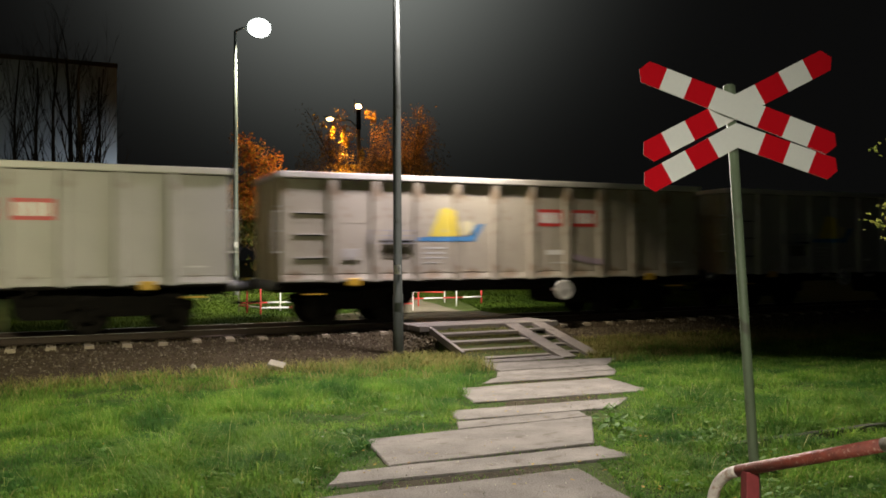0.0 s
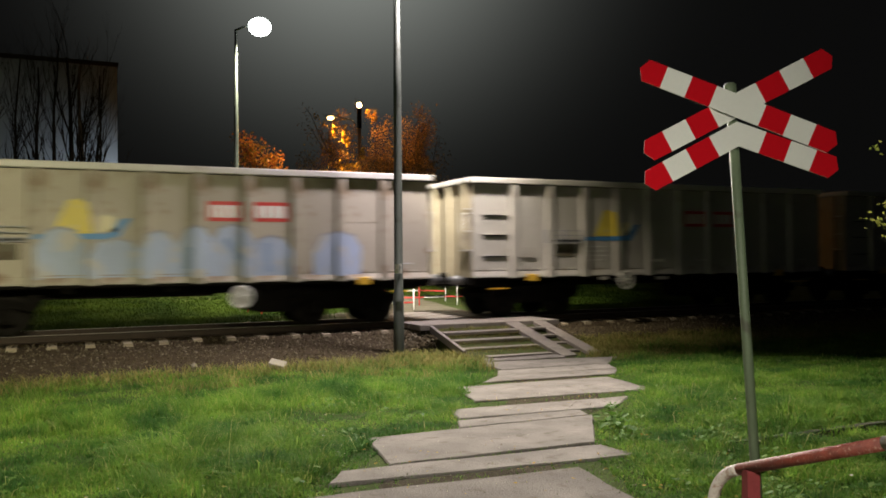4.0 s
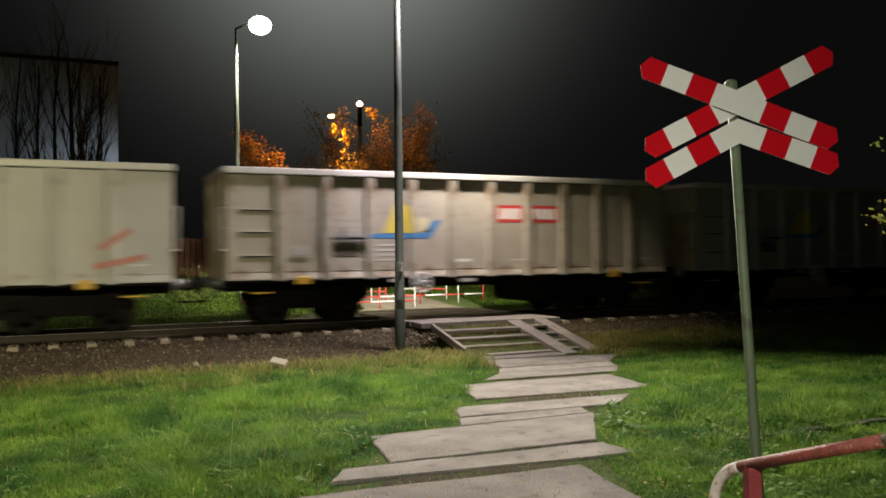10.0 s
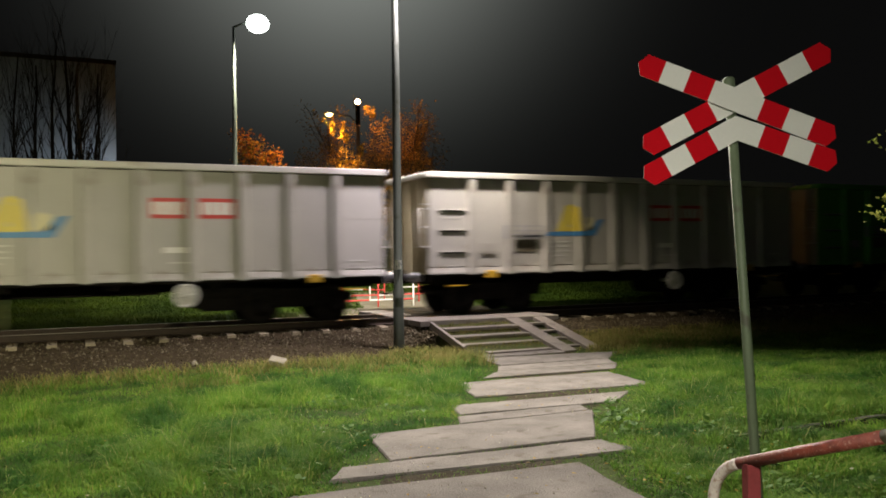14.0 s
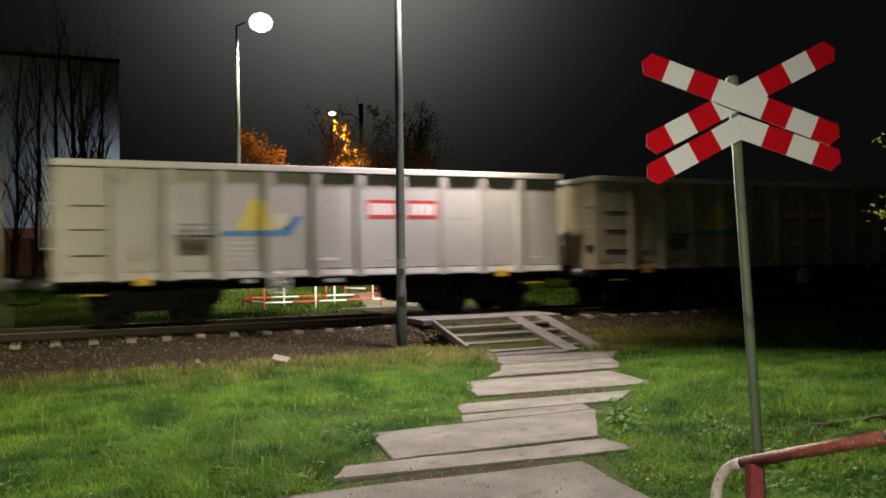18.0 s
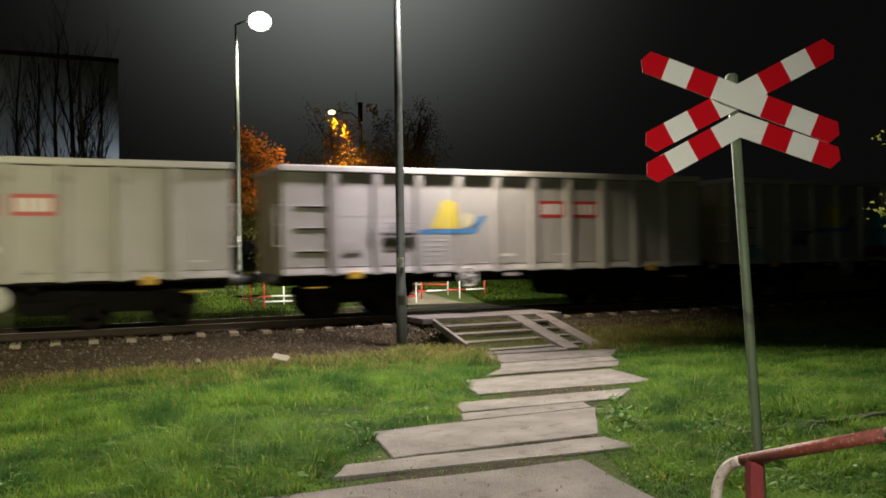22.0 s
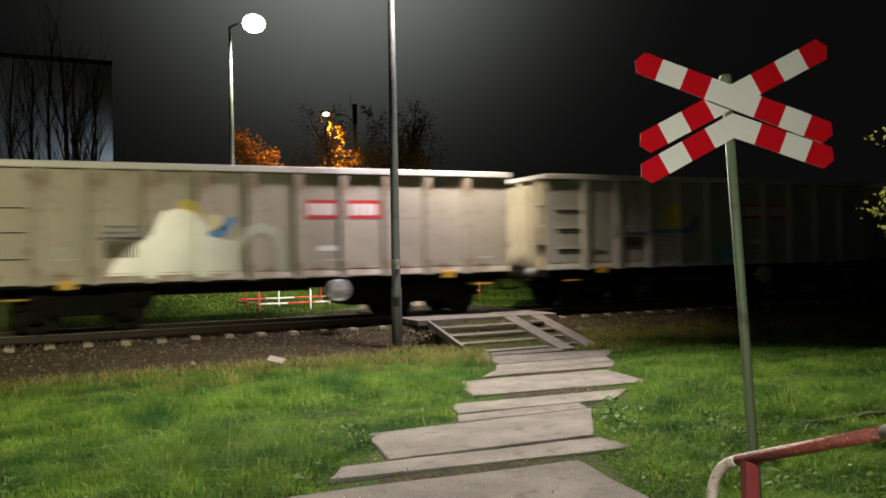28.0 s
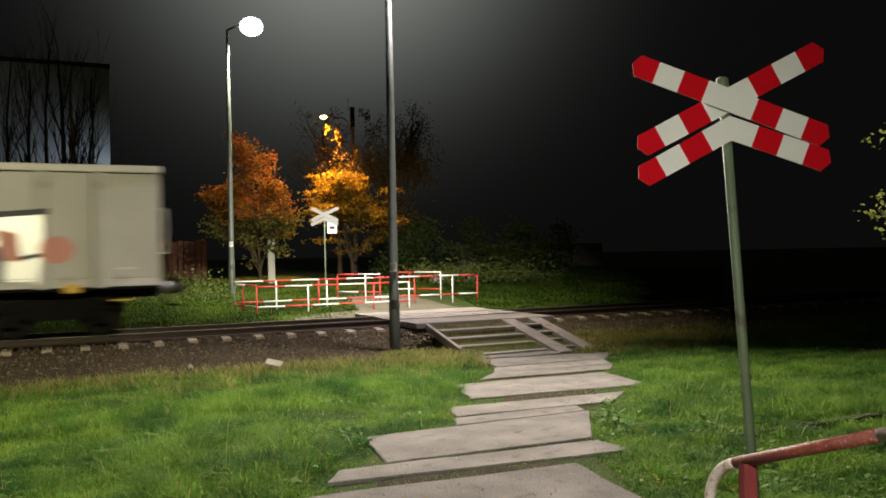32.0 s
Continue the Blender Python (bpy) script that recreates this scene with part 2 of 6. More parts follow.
M_FILL = mat("dry_turf", (0.06, 0.062, 0.026), 0.95, 0.0, 0.4, 14, 0.6, (0.06, 0.085, 0.025), 0.5)
M_DRYGRASS = leaf_mat("dry_grass_blades", [(0.24, 0.20, 0.08), (0.16, 0.17, 0.05), (0.30, 0.245, 0.11), (0.12, 0.16, 0.035)], 0.7, 0.3, (1.2, (0.7, 0.75, 0.6), (1.25, 1.2, 1.1)))
# darker copy of the grass: dimmer light beyond the track put into colour
M_DIMGRASS = leaf_mat("dimmed_grass_blades", [(0.038, 0.070, 0.009), (0.046, 0.082, 0.012), (0.056, 0.092, 0.016)], 0.8, 0.3, (0.5, (0.5, 0.55, 0.5), (1.4, 1.3, 1.0)))
M_DIRT = mat("trodden_dirt", (0.12, 0.105, 0.08), 0.95, 0.0, 0.3, 8, 0.5, (0.09, 0.09, 0.05), 0.55, 30)
M_SHRUB = leaf_mat("shrub_leaves", [(0.20, 0.25, 0.05), (0.30, 0.32, 0.07), (0.36, 0.36, 0.09)], 0.5, 0.4)
M_WEED = leaf_mat("weed_leaves", [(0.04, 0.105, 0.014), (0.065, 0.15, 0.02), (0.09, 0.18, 0.028), (0.15, 0.24, 0.05)], 0.65, 0.3, None, 0.12)
M_POLE = mat("galvanised_pole", (0.085, 0.095, 0.08), 0.45, 0.3, 0.15, 10, 0.1, (0.06, 0.065, 0.05), 0.6)
M_SIGNPOST = mat("sign_post_steel", (0.11, 0.145, 0.085), 0.6, 0.0, 0.15, 14, 0.1, (0.07, 0.075, 0.05), 0.6)
M_SIGNW = mat("sign_white", (0.70, 0.70, 0.66), 0.7, 0.0, 0.04, 8, 0.0)
M_SIGNR = mat("sign_red", (0.50, 0.006, 0.013), 0.92, 0.0, 0.06, 8, 0.0)
M_SIGNBACK = mat("sign_back_aluminium", (0.30, 0.30, 0.29), 0.45, 0.4, 0.08, 8, 0.05)
M_TUBE_R = mat("tube_red_paint", (0.15, 0.03, 0.018), 0.6, 0.0, 0.5, 150, 0.3, (0.25, 0.13, 0.10), 0.57, 300)
M_POST_R = mat("post_red_paint", (0.17, 0.024, 0.026), 0.6, 0.0, 0.2, 40, 0.15, (0.16, 0.02, 0.016), 0.6)
M_TUBE_W = mat("tube_white_paint", (0.42, 0.37, 0.33), 0.6, 0.0, 0.3, 120, 0.2, (0.26, 0.18, 0.14), 0.52, 260)
M_FENCE_R = mat("barrier_red_paint", (0.38, 0.026, 0.022), 0.6, 0.0, 0.12, 20, 0.1)
M_FENCE_W = mat("barrier_white_paint", (0.55, 0.54, 0.51), 0.6, 0.0, 0.06, 20, 0.1)
# bark darkened so the bare trees stay unlit silhouettes by colour
M_DARKBARK = mat("silhouette_bark", (0.022, 0.017, 0.013), 0.95, 0.0, 0.3, 20, 0.4)
M_BARK = mat("bark", (0.09, 0.065, 0.045), 0.9, 0.0, 0.3, 20, 0.6)
M_OAK = leaf_mat("autumn_oak_leaves", [(0.25, 0.075, 0.02), (0.29, 0.115, 0.02), (0.34, 0.18, 0.03), (0.11, 0.095, 0.02), (0.25, 0.07, 0.028)], 0.5, 0.35)
M_OAKLOW = leaf_mat("green_oak_leaves", [(0.06, 0.085, 0.02), (0.09, 0.11, 0.025), (0.14, 0.12, 0.03), (0.20, 0.12, 0.03)], 0.6, 0.3)
M_MAPLE = leaf_mat("yellow_maple_leaves", [(0.32, 0.19, 0.02), (0.38, 0.25, 0.03), (0.24, 0.13, 0.018), (0.14, 0.11, 0.02)], 0.6, 0.35)
M_HANG = leaf_mat("brown_hanging_leaves", [(0.16, 0.09, 0.03), (0.24, 0.13, 0.035), (0.32, 0.19, 0.045), (0.10, 0.075, 0.025)], 0.55, 0.35)
M_HEDGE = leaf_mat("hedge_leaves", [(0.07, 0.11, 0.03), (0.10, 0.14, 0.035), (0.13, 0.15, 0.05)], 0.55, 0.25)
M_WALL = mat("pale_render", (0.34, 0.37, 0.40), 0.9, 0.0, 0.06, 3, 0.2)
M_BRICK = mat("red_brown_boards", (0.11, 0.04, 0.02), 0.8, 0.0, 0.25, 8, 0.3)
M_GREY = mat("weathered_post", (0.42, 0.40, 0.34), 0.8, 0.0, 0.12, 10, 0.2)
M_OPOLE = mat("wooden_mast", (0.12, 0.075, 0.045), 0.8, 0.0, 0.2, 10, 0.3)
M_LED = mat("lamp_glass_white", (0.93, 1.0, 0.95), 0.3, 0, 0, 6, 0, emit=3.5)
M_FLOOD = mat("flood_glass", (0.85, 0.93, 1.0), 0.3, 0, 0, 6, 0, emit=9)
M_SODIUM = mat("lamp_glass_sodium", (1.0, 0.72, 0.30), 0.3, 0, 0, 6, 0, emit=7)
M_BULB = mat("bulb_glow", (1.0, 0.44, 0.12), 0.3, 0, 0, 6, 0, emit=3500)
M_HOUSING = mat("lamp_housing", (0.20, 0.20, 0.19), 0.5, 0.3, 0.1, 10, 0.05)
M_STONE = mat("pale_stone", (0.24, 0.215, 0.17), 0.85, 0.0, 0.2, 9, 0.4)

# ---- building helpers ----


def box(bm, x0, x1, y0, y1, z0, z1, bevel=0.0, m=None):
    """Adds a box to bm; the bevel rounds all its edges."""
    r = bmesh.ops.create_cube(bm, size=1)
    vs = r["verts"]
    for v in vs:
        v.co = Vector((x0 + (v.co.x + 0.5) * (x1 - x0), y0 + (v.co.y + 0.5) * (y1 - y0), z0 + (v.co.z + 0.5) * (z1 - z0)))
        if m:
            v.co = m @ v.co
    if bevel:
        es = list({e for v in vs for e in v.link_edges})
        bmesh.ops.bevel(bm, geom=es, offset=bevel, segments=1, affect="EDGES")
    return bm


def tube(bm, points, radii, n=10, caps=True):
    """Adds a tube along points; radii one number or one for each point."""
    pts = [Vector(p) for p in points]
    rr = radii if isinstance(radii, (list, tuple)) else [radii] * len(pts)
    rings = []
    last = None
    for i, p in enumerate(pts):
        a = pts[max(i - 1, 0)]
        b = pts[min(i + 1, len(pts) - 1)]
        d = (b - a).normalized()
        s = d.cross(Vector((0, 0, 1)) if abs(d.z) < 0.9 else Vector((1, 0, 0))).normalized()
        if last is not None:
            kept = last - d * last.dot(d)
            s = kept.normalized() if kept.length > 0.2 else s
        last = s
        u = s.cross(d)
        rings.append([bm.verts.new(p + (s * math.cos(2 * math.pi * k / n) + u * math.sin(2 * math.pi * k / n)) * rr[i]) for k in range(n)])
    for A, B in zip(rings, rings[1:]):
        for k in range(n):
            f = bm.faces.new((A[k], A[(k + 1) % n], B[(k + 1) % n], B[k]))
            f.smooth = True
    if caps:
        bm.faces.new(rings[0][::-1])
        bm.faces.new(rings[-1])
    return bm


def prism(bm, outline, y0, y1):
    """Adds the outline (x, z) drawn out from y0 to y1."""
    a = [bm.verts.new((x, y0, z)) for x, z in outline]
    b = [bm.verts.new((x, y1, z)) for x, z in outline]
    n = len(outline)
    bm.faces.new(a)
    bm.faces.new(b[::-1])
    for i in range(n):
        bm.faces.new((a[i], b[i], b[(i + 1) % n], a[(i + 1) % n]))
    bmesh.ops.recalc_face_normals(bm, faces=bm.faces[:])
    return bm


def mesh_of(name, bm, material):
    me = bpy.data.meshes.new(name)
    bmesh.ops.recalc_face_normals(bm, faces=bm.faces[:])
    bm.to_mesh(me)
    bm.free()
    me.materials.append(material)
    return me


def part(name, bm, material, parent, label="", at=None):
    me = bm if isinstance(bm, bpy.types.Mesh) else mesh_of(name, bm, material)
    ob = new(name, me)
    ob.parent = parent
    if at is not None:
        ob.matrix_basis = at
    if label:
        tagged(ob, label)
    return ob


def thing(name, at, label, category, group="", kind=""):
    ob = new(name)
    ob.empty_display_size = 0.2
    ob.matrix_basis = at
    return tagged(ob, label, category, group, kind)


def solid(name, bm, material, label, category, group="", kind="", at=None):
    ob = new(name, mesh_of(name, bm, material))
    if at is not None:
        ob.matrix_basis = at
    return tagged(ob, label, category, group, kind)


def raw_mesh(name, verts, faces, material):
    me = bpy.data.meshes.new(name)
    me.from_pydata(verts, [], faces)
    me.materials.append(material)
    return me


def ground_z(x, y):
    """Height of the ground: level by the path, falling to the ballast, level again beyond the track."""
    return np.interp(y, [-50, 4, 6.5, 9, 12, 14, 17.4, 18.0, 19.88, 20.06, 22.4, 22.6, 24.3, 26, 33, 45, 90, 900], [-0.15, -0.15, -0.2, -0.36, -0.52, -0.6, -0.63, -0.63, -0.36, -0.235, -0.235, -0.36, -0.4, -0.2, 0.05, 0.65, 1.0, 1.0])


# ---- ground ----


def ground_sheet():
    ys = sorted(set([-400, -60, -10, -2] + list(np.arange(0, 30, 0.45)) + list(np.arange(30, 60, 3)) + [75, 90, 150, 400, 900]))
    xs = sorted(set([-700, -250, -90, -40, -20] + list(np.arange(-10, 24, 0.6)) + [26, 30, 36, 44, 60, 90, 250, 700]))
    verts = [(x, y, float(ground_z(x, y)) + (0.03 * noise.noise((x * 0.8, y * 0.8, 0)) * min(1.0, max(0.0, abs(x - 0.72 * y + 1.2) - 1.8)) if -8 < x < 24 and 3 < y < 17 else 0)) for y in ys for x in xs]
    w = len(xs)
    faces = [(j * w + i, j * w + i + 1, (j + 1) * w + i + 1, (j + 1) * w + i) for j in range(len(ys) - 1) for i in range(w - 1)]
    tagged(new("ground", raw_mesh("ground", verts, faces, M_SOIL)), "dark damp soil under grass beside a railway track", "ground", kind="structure")


ground_sheet()


def ballast_bed():
    ys, xs = [17.2, 17.6, 18.0, 18.5, 19.0, 19.4, 19.88, 20.06, 21, 22.4, 22.6, 23.6, 24.3], [-200, -60] + list(np.arange(-12, 30, 0.8)) + [60, 300]
    V = [(x, y + (1.3 if 11.6 < x < 40 and y < 17.5 else 0.9 if 11.6 < x < 40 and y < 17.9 else 0.55 if 11.6 < x < 40 and y < 18.4 else 0) + (0.25 * noise.noise((x * 0.9, y, 4.0)) if y in (17.2, 24.3) else 0), float(ground_z(x, y)) + (0.014 if 17.2 < y < 24.3 else -0.05)) for y in ys for x in xs]
    w = len(xs)
    F = [(j * w + i, j * w + i + 1, (j + 1) * w + i + 1, (j + 1) * w + i) for j in range(len(ys) - 1) for i in range(w - 1)]
    tagged(new("ballast_bed", raw_mesh("ballast_bed", V, F, M_BED)), "brown gritty bed under the ballast", "ground", kind="structure")


ballast_bed()

# ---- track ----


def track():
    for side, y in (("near", TRACK - 0.753), ("far", TRACK + 0.753)):
        root = thing("rail", pose(0, y, 0), "rusty steel rail with a worn bright head", "rail", "rails of the track", "structure")
        bm = bmesh.new()
        prof = [(-0.07, -0.172), (0.07, -0.172), (0.07, -0.16), (0.012, -0.14), (0.012, -0.045), (0.036, -0.035), (0.036, -0.006), (-0.036, -0.006), (-0.036, -0.035), (-0.012, -0.045), (-0.012, -0.14), (-0.07, -0.16)]
        a = [bm.verts.new((-120, q, z)) for q, z in prof]
        b = [bm.verts.new((260, q, z)) for q, z in prof]
        for i in range(len(prof)):
            bm.faces.new((a[i], b[i], b[(i + 1) % len(prof)], a[(i + 1) % len(prof)]))
        part("rail_body", bm, M_RAIL, root)
        bm = bmesh.new()
        box(bm, -120, 260, -0.033, 0.033, -0.006, 0.0)
        part("rail_head", bm, M_RAILTOP, root, "bright worn running surface")
    # concrete sleepers, the middle lower than the ends
    bm = bmesh.new()
    out = [(-1.25, -0.40), (1.25, -0.40), (1.25, -0.21), (1.0, -0.185), (0.5, -0.185), (0.3, -0.24), (-0.3, -0.24), (-0.5, -0.185), (-1.0, -0.185), (-1.25, -0.21)]
    prism(bm, out, -0.13, 0.13)
    for v in bm.verts:
        v.co = Vector((v.co.y * (0.75 if v.co.z > -0.3 else 1.0), v.co.x, v.co.z))
    me = mesh_of("sleeper", bm, M_SLEEPER)
    for i in range(-45, 110):
        x = -0.236 + 0.7735 * i
        if 8.0 < x < 12.0:
            continue
        s = tagged(new("sleeper", me), "weathered concrete sleeper bedded in ballast", "sleeper", "sleepers of the track")
        s.matrix_basis = pose(x, TRACK + random.uniform(-0.03, 0.03), random.uniform(-0.012, 0.008), 0, 0, random.uniform(-0.6, 0.6))


track()


def scatter_stones():
    rng = np.random.default_rng(5)
    base = np.array([(1, 0, 0), (-1, 0, 0), (0, 1, 0), (0, -1, 0), (0, 0, 1), (0, 0, -1)], float)
    tri = [(0, 2, 4), (2, 1, 4), (1, 3, 4), (3, 0, 4), (2, 0, 5), (1, 2, 5), (3, 1, 5), (0, 3, 5)]
    V, F = [], []

    def add(x, y, s, lift=0.0):
        o = len(V)
        q = base * (s * rng.uniform(0.6, 1.25, (6, 1))) + rng.normal(0, s * 0.25, (6, 3))
        z = float(ground_z(x, y)) + lift
        V.extend((q + (x, y, z)).tolist())
        F.extend([(a + o, b + o, c + o) for a, b, c in tri])

    for _ in range(15000):
        x = rng.uniform(-6, 26)
        y = TRACK - 1.15 - abs(rng.normal(0, 1.15))
        if y < 16.9 or (x > 11.5 and y < 18.9 and rng.uniform() < 0.75) or (8.0 < x < 12 and y > 18.6) or (8.1 < x < 11.6 and y > 15):
            continue
        add(x, y, rng.uniform(0.018, 0.042), 0.01)
    for _ in range(1500):
        x, y = 8.15 - abs(rng.normal(0, 0.55)), rng.uniform(18.2, 20.3)
        top = -0.12 - 0.35 * (8.15 - x) - 0.12 * max(0.0, 19.3 - y)
        add(x, y, rng.uniform(0.03, 0.055), max(0.0, rng.uniform(0.2, 1.0) * (top - float(ground_z(x, y)))))
    for _ in range(7600):
        x, y = rng.uniform(-8, 30), rng.uniform(TRACK - 1.3, TRACK + 2.2)
        if 8.0 < x < 12.0:
            continue
        add(x, y, rng.uniform(0.025, 0.045), rng.uniform(0.0, 0.035))
    for _ in range(2500):
        add(rng.uniform(26, 60), rng.uniform(TRACK - 2.6, TRACK + 2), rng.uniform(0.04, 0.07), 0.02)
    tagged(new("ballast", raw_mesh("ballast", V, F, M_BALLAST)), "grey-brown crushed stone ballast along the track", "gravel", kind="stuff")


scatter_stones()

# ---- crossing deck, stairs and path ----


def deck():
    root = thing("crossing_deck", pose(0, 0, 0), "pale weathered plank deck laid between the rails", "deck", kind="structure")
    rows = [(18.78, 19.5), (19.53, 20.28), (20.62, 21.2), (21.23, 21.83), (22.1, 22.75), (22.78, 23.4)]
    for a, b in rows:
        x = 7.95
        while x < 11.8:
            w = random.uniform(1.25, 1.4)
            bm = bmesh.new()
            box(bm, x, min(x + w, 11.95) - 0.012, a, b, -0.13, random.uniform(-0.004, 0.012), 0.012)
            part("plank", bm, M_PLANK, root)
            x += w
    bm = bmesh.new()
    box(bm, 8.1, 11.8, 19.05, 23.4, -0.36, -0.132)
    part("bearer", bm, M_RAIL, root, "dark timber under the deck")
    # paved way beyond the track
    V, F = [], []
    for j in range(17):
        y = 23.45 + 0.6 * j
        wider = min(1.0, max(0.0, (27.0 - y) / 1.5))
        mid = 10.1 + 0.16 * (y - 23.4) - 0.9 * wider
        for i in range(9):
            u = i / 8 - 0.5
            x = mid + u * (4.4 + 2.6 * wider + 0.5 * noise.noise((y * 0.7, i * 0.1, 1)))
            V.append((x, y, float(ground_z(x, y)) + 0.05 * (1 - (2 * u) ** 4) - 0.01))
    F = [(j * 9 + i, j * 9 + i + 1, j * 9 + i + 10, j * 9 + i + 9) for j in range(16) for i in range(8)]
    tagged(new("far_path", raw_mesh("far_path", V, F, M_DIRT)), "pale trodden dirt footway beyond the track", "path", kind="structure")


deck()


def stairs():
    root = thing("ramp_stairs", pose(0, 0, 0), "worn wooden garden stairs with a pram ramp up to the track", "stairs", kind="structure")
    def slope(y):
        return float(np.interp(y, [16.3, 18.82], [-0.6, -0.02]))

    def sloped(name, x0, x1, y0, y1, thick):
        bm = bmesh.new()
        a = [(x0, y0), (x1, y0), (x1, y1), (x0, y1)]
        lo = [bm.verts.new((x, y, slope(y) - thick)) for x, y in a]
        hi = [bm.verts.new((x, y, slope(y) + 0.02)) for x, y in a]
        bm.faces.new(lo[::-1]), bm.faces.new(hi)
        for i in range(4):
            bm.faces.new((lo[i], lo[(i + 1) % 4], hi[(i + 1) % 4], hi[i]))
        bmesh.ops.bevel(bm, geom=bm.edges[:], offset=0.01, segments=1, affect="EDGES")
        part(name, bm, M_PLANK, root)

    bm = bmesh.new()
    q = [(8.25, 16.3), (11.45, 16.3), (11.45, 19.0), (8.25, 19.0)]
    lo = [bm.verts.new((x, y, -0.75)) for x, y in q]
    hi = [bm.verts.new((x, y, slope(min(y, 18.82)) - 0.035)) for x, y in q]
    bm.faces.new(lo[::-1]), bm.faces.new(hi)
    for i in range(4):
        bm.faces.new((lo[i], lo[(i + 1) % 4], hi[(i + 1) % 4], hi[i]))
    part("earth_fill", bm, M_FILL, root, "grassy soil between the treads")
    sloped("stringer", 8.2, 8.29, 16.9, 18.78, 0.16)
    sloped("ramp_board", 10.33, 10.72, 16.1, 18.78, 0.09)
    sloped("ramp_board", 11.14, 11.5, 16.2, 18.78, 0.09)
    for y, z in ((18.22, -0.13), (17.72, -0.28), (17.25, -0.42), (16.68, -0.55)):
        x0 = 8.29 + (0.35 if z < -0.5 else 0.0)
        bm = bmesh.new()
        box(bm, x0, 10.31, y - 0.2, y + 0.17, z - 0.08, z, 0.01)
        part("tread", bm, M_PLANK, root)
        bm = bmesh.new()
        box(bm, x0, 10.3, y - 0.13, y - 0.09, z - 0.17, z - 0.082)
        part("riser", bm, M_FILL, root)
        bm = bmesh.new()
        box(bm, 10.73, 11.13, y - 0.12, y + 0.12, z - 0.04, z + 0.02, 0.01)
        part("ramp_tread", bm, M_PLANK, root)
    return root


stairs()


def path():
    root = thing("slab_path", pose(0, 0, 0), "old concrete slabs laid across a footpath in grass", "path", kind="structure")
    # corners of each slab: near left, near right, far right, far left
    slabs = [((0.3, 2.7), (3.7, 2.55), (3.86, 4.7), (0.6, 4.85)), ((0.6, 4.92), (3.86, 4.76), (4.09, 6.13), (1.3, 6.31)),
             ((1.97, 6.6), (4.84, 6.31), (4.87, 6.93), (2.2, 7.05)), ((2.7, 7.14), (4.87, 7.02), (5.96, 8.62), (3.02, 8.66)),
             ((4.2, 8.8), (5.98, 8.72), (6.17, 9.22), (4.45, 9.34)), ((4.5, 9.42), (6.8, 9.28), (7.65, 10.1), (4.78, 10.25)),
             ((5.48, 10.9), (8.5, 10.62), (9.05, 12.58), (6.0, 12.7)), ((6.71, 13.06), (9.44, 12.89), (10.0, 13.62), (7.5, 13.92)),
             ((7.5, 13.98), (10.05, 13.7), (10.35, 14.42), (7.85, 14.62)), ((7.95, 14.68), (10.41, 14.5), (11.44, 15.5), (8.13, 15.95)),
             ((8.2, 16.08), (10.3, 15.95), (10.4, 16.5), (8.5, 16.58))]
    for quad in slabs:
        cx, cy = sum(q[0] for q in quad) / 4, sum(q[1] for q in quad) / 4
        y0, y1 = min(q[1] for q in quad), max(q[1] for q in quad)
        g = float(ground_z(0, cy))
        tilt = math.degrees(math.atan2(float(ground_z(0, y1)) - float(ground_z(0, y0)), y1 - y0)) + random.uniform(-0.3, 0.3)
        bm = bmesh.new()
        lo = [bm.verts.new((x - cx, y - cy, -0.16)) for x, y in quad]
        hi = [bm.verts.new((x - cx, y - cy, 0.0)) for x, y in quad]
        bm.faces.new(lo[::-1]), bm.faces.new(hi)
        for i in range(4):
            bm.faces.new((lo[i], lo[(i + 1) % 4], hi[(i + 1) % 4], hi[i]))
        bmesh.ops.subdivide_edges(bm, edges=bm.edges[:], cuts=6, use_grid_fill=True)
        for v in bm.verts:
            w = noise.noise_vector(v.co * 1.9 + Vector((cx, cy, 0)))
            f = noise.noise_vector(v.co * 7.0 + Vector((cx, cy, 0)))
            v.co += Vector((w.x * 0.03 + f.x * 0.012, w.y * 0.02 + f.y * 0.010, w.z * 0.006))
        sharp = [e for e in bm.edges if len(e.link_faces) == 2 and e.calc_face_angle(0) > 0.8]
        bmesh.ops.bevel(bm, geom=sharp, offset=0.014, segments=1, affect="EDGES")
        part("slab", bm, M_CONCRETE, root, at=pose(cx, cy, g + 0.034 + random.uniform(-0.006, 0.008), tilt, random.uniform(-0.3, 0.3), 0))
    return slabs


SLABS = path()


def path_bed():
    """Dark trodden earth that shows in the joints of the path."""
    V, n = [], 60
    for j in range(n + 1):
        y = 2.4 + 14.2 * j / n
        mid = float(np.interp(y, [2, 4.6, 6.5, 8, 9.4, 11.5, 13, 14.7, 16.2], [2.1, 2.5, 3.25, 4.2, 5.9, 7.2, 8.1, 9.1, 9.8]))
        for i in range(7):
            u = i / 6 - 0.5
            x = mid + u * (2.3 + 0.5 * noise.noise((y * 1.3, i, 2.0)))
            V.append((x, y, float(ground_z(x, y)) + (-0.05 if i in (0, 6) else 0.006)))
    F = [(j * 7 + i, j * 7 + i + 1, j * 7 + i + 8, j * 7 + i + 7) for j in range(n) for i in range(6)]
    tagged(new("path_bed", raw_mesh("path_bed", V, F, M_EARTH)), "dark trodden earth in the joints of the slab path", "path", kind="structure")


path_bed()

# ---- the crossing sign in the foreground ----


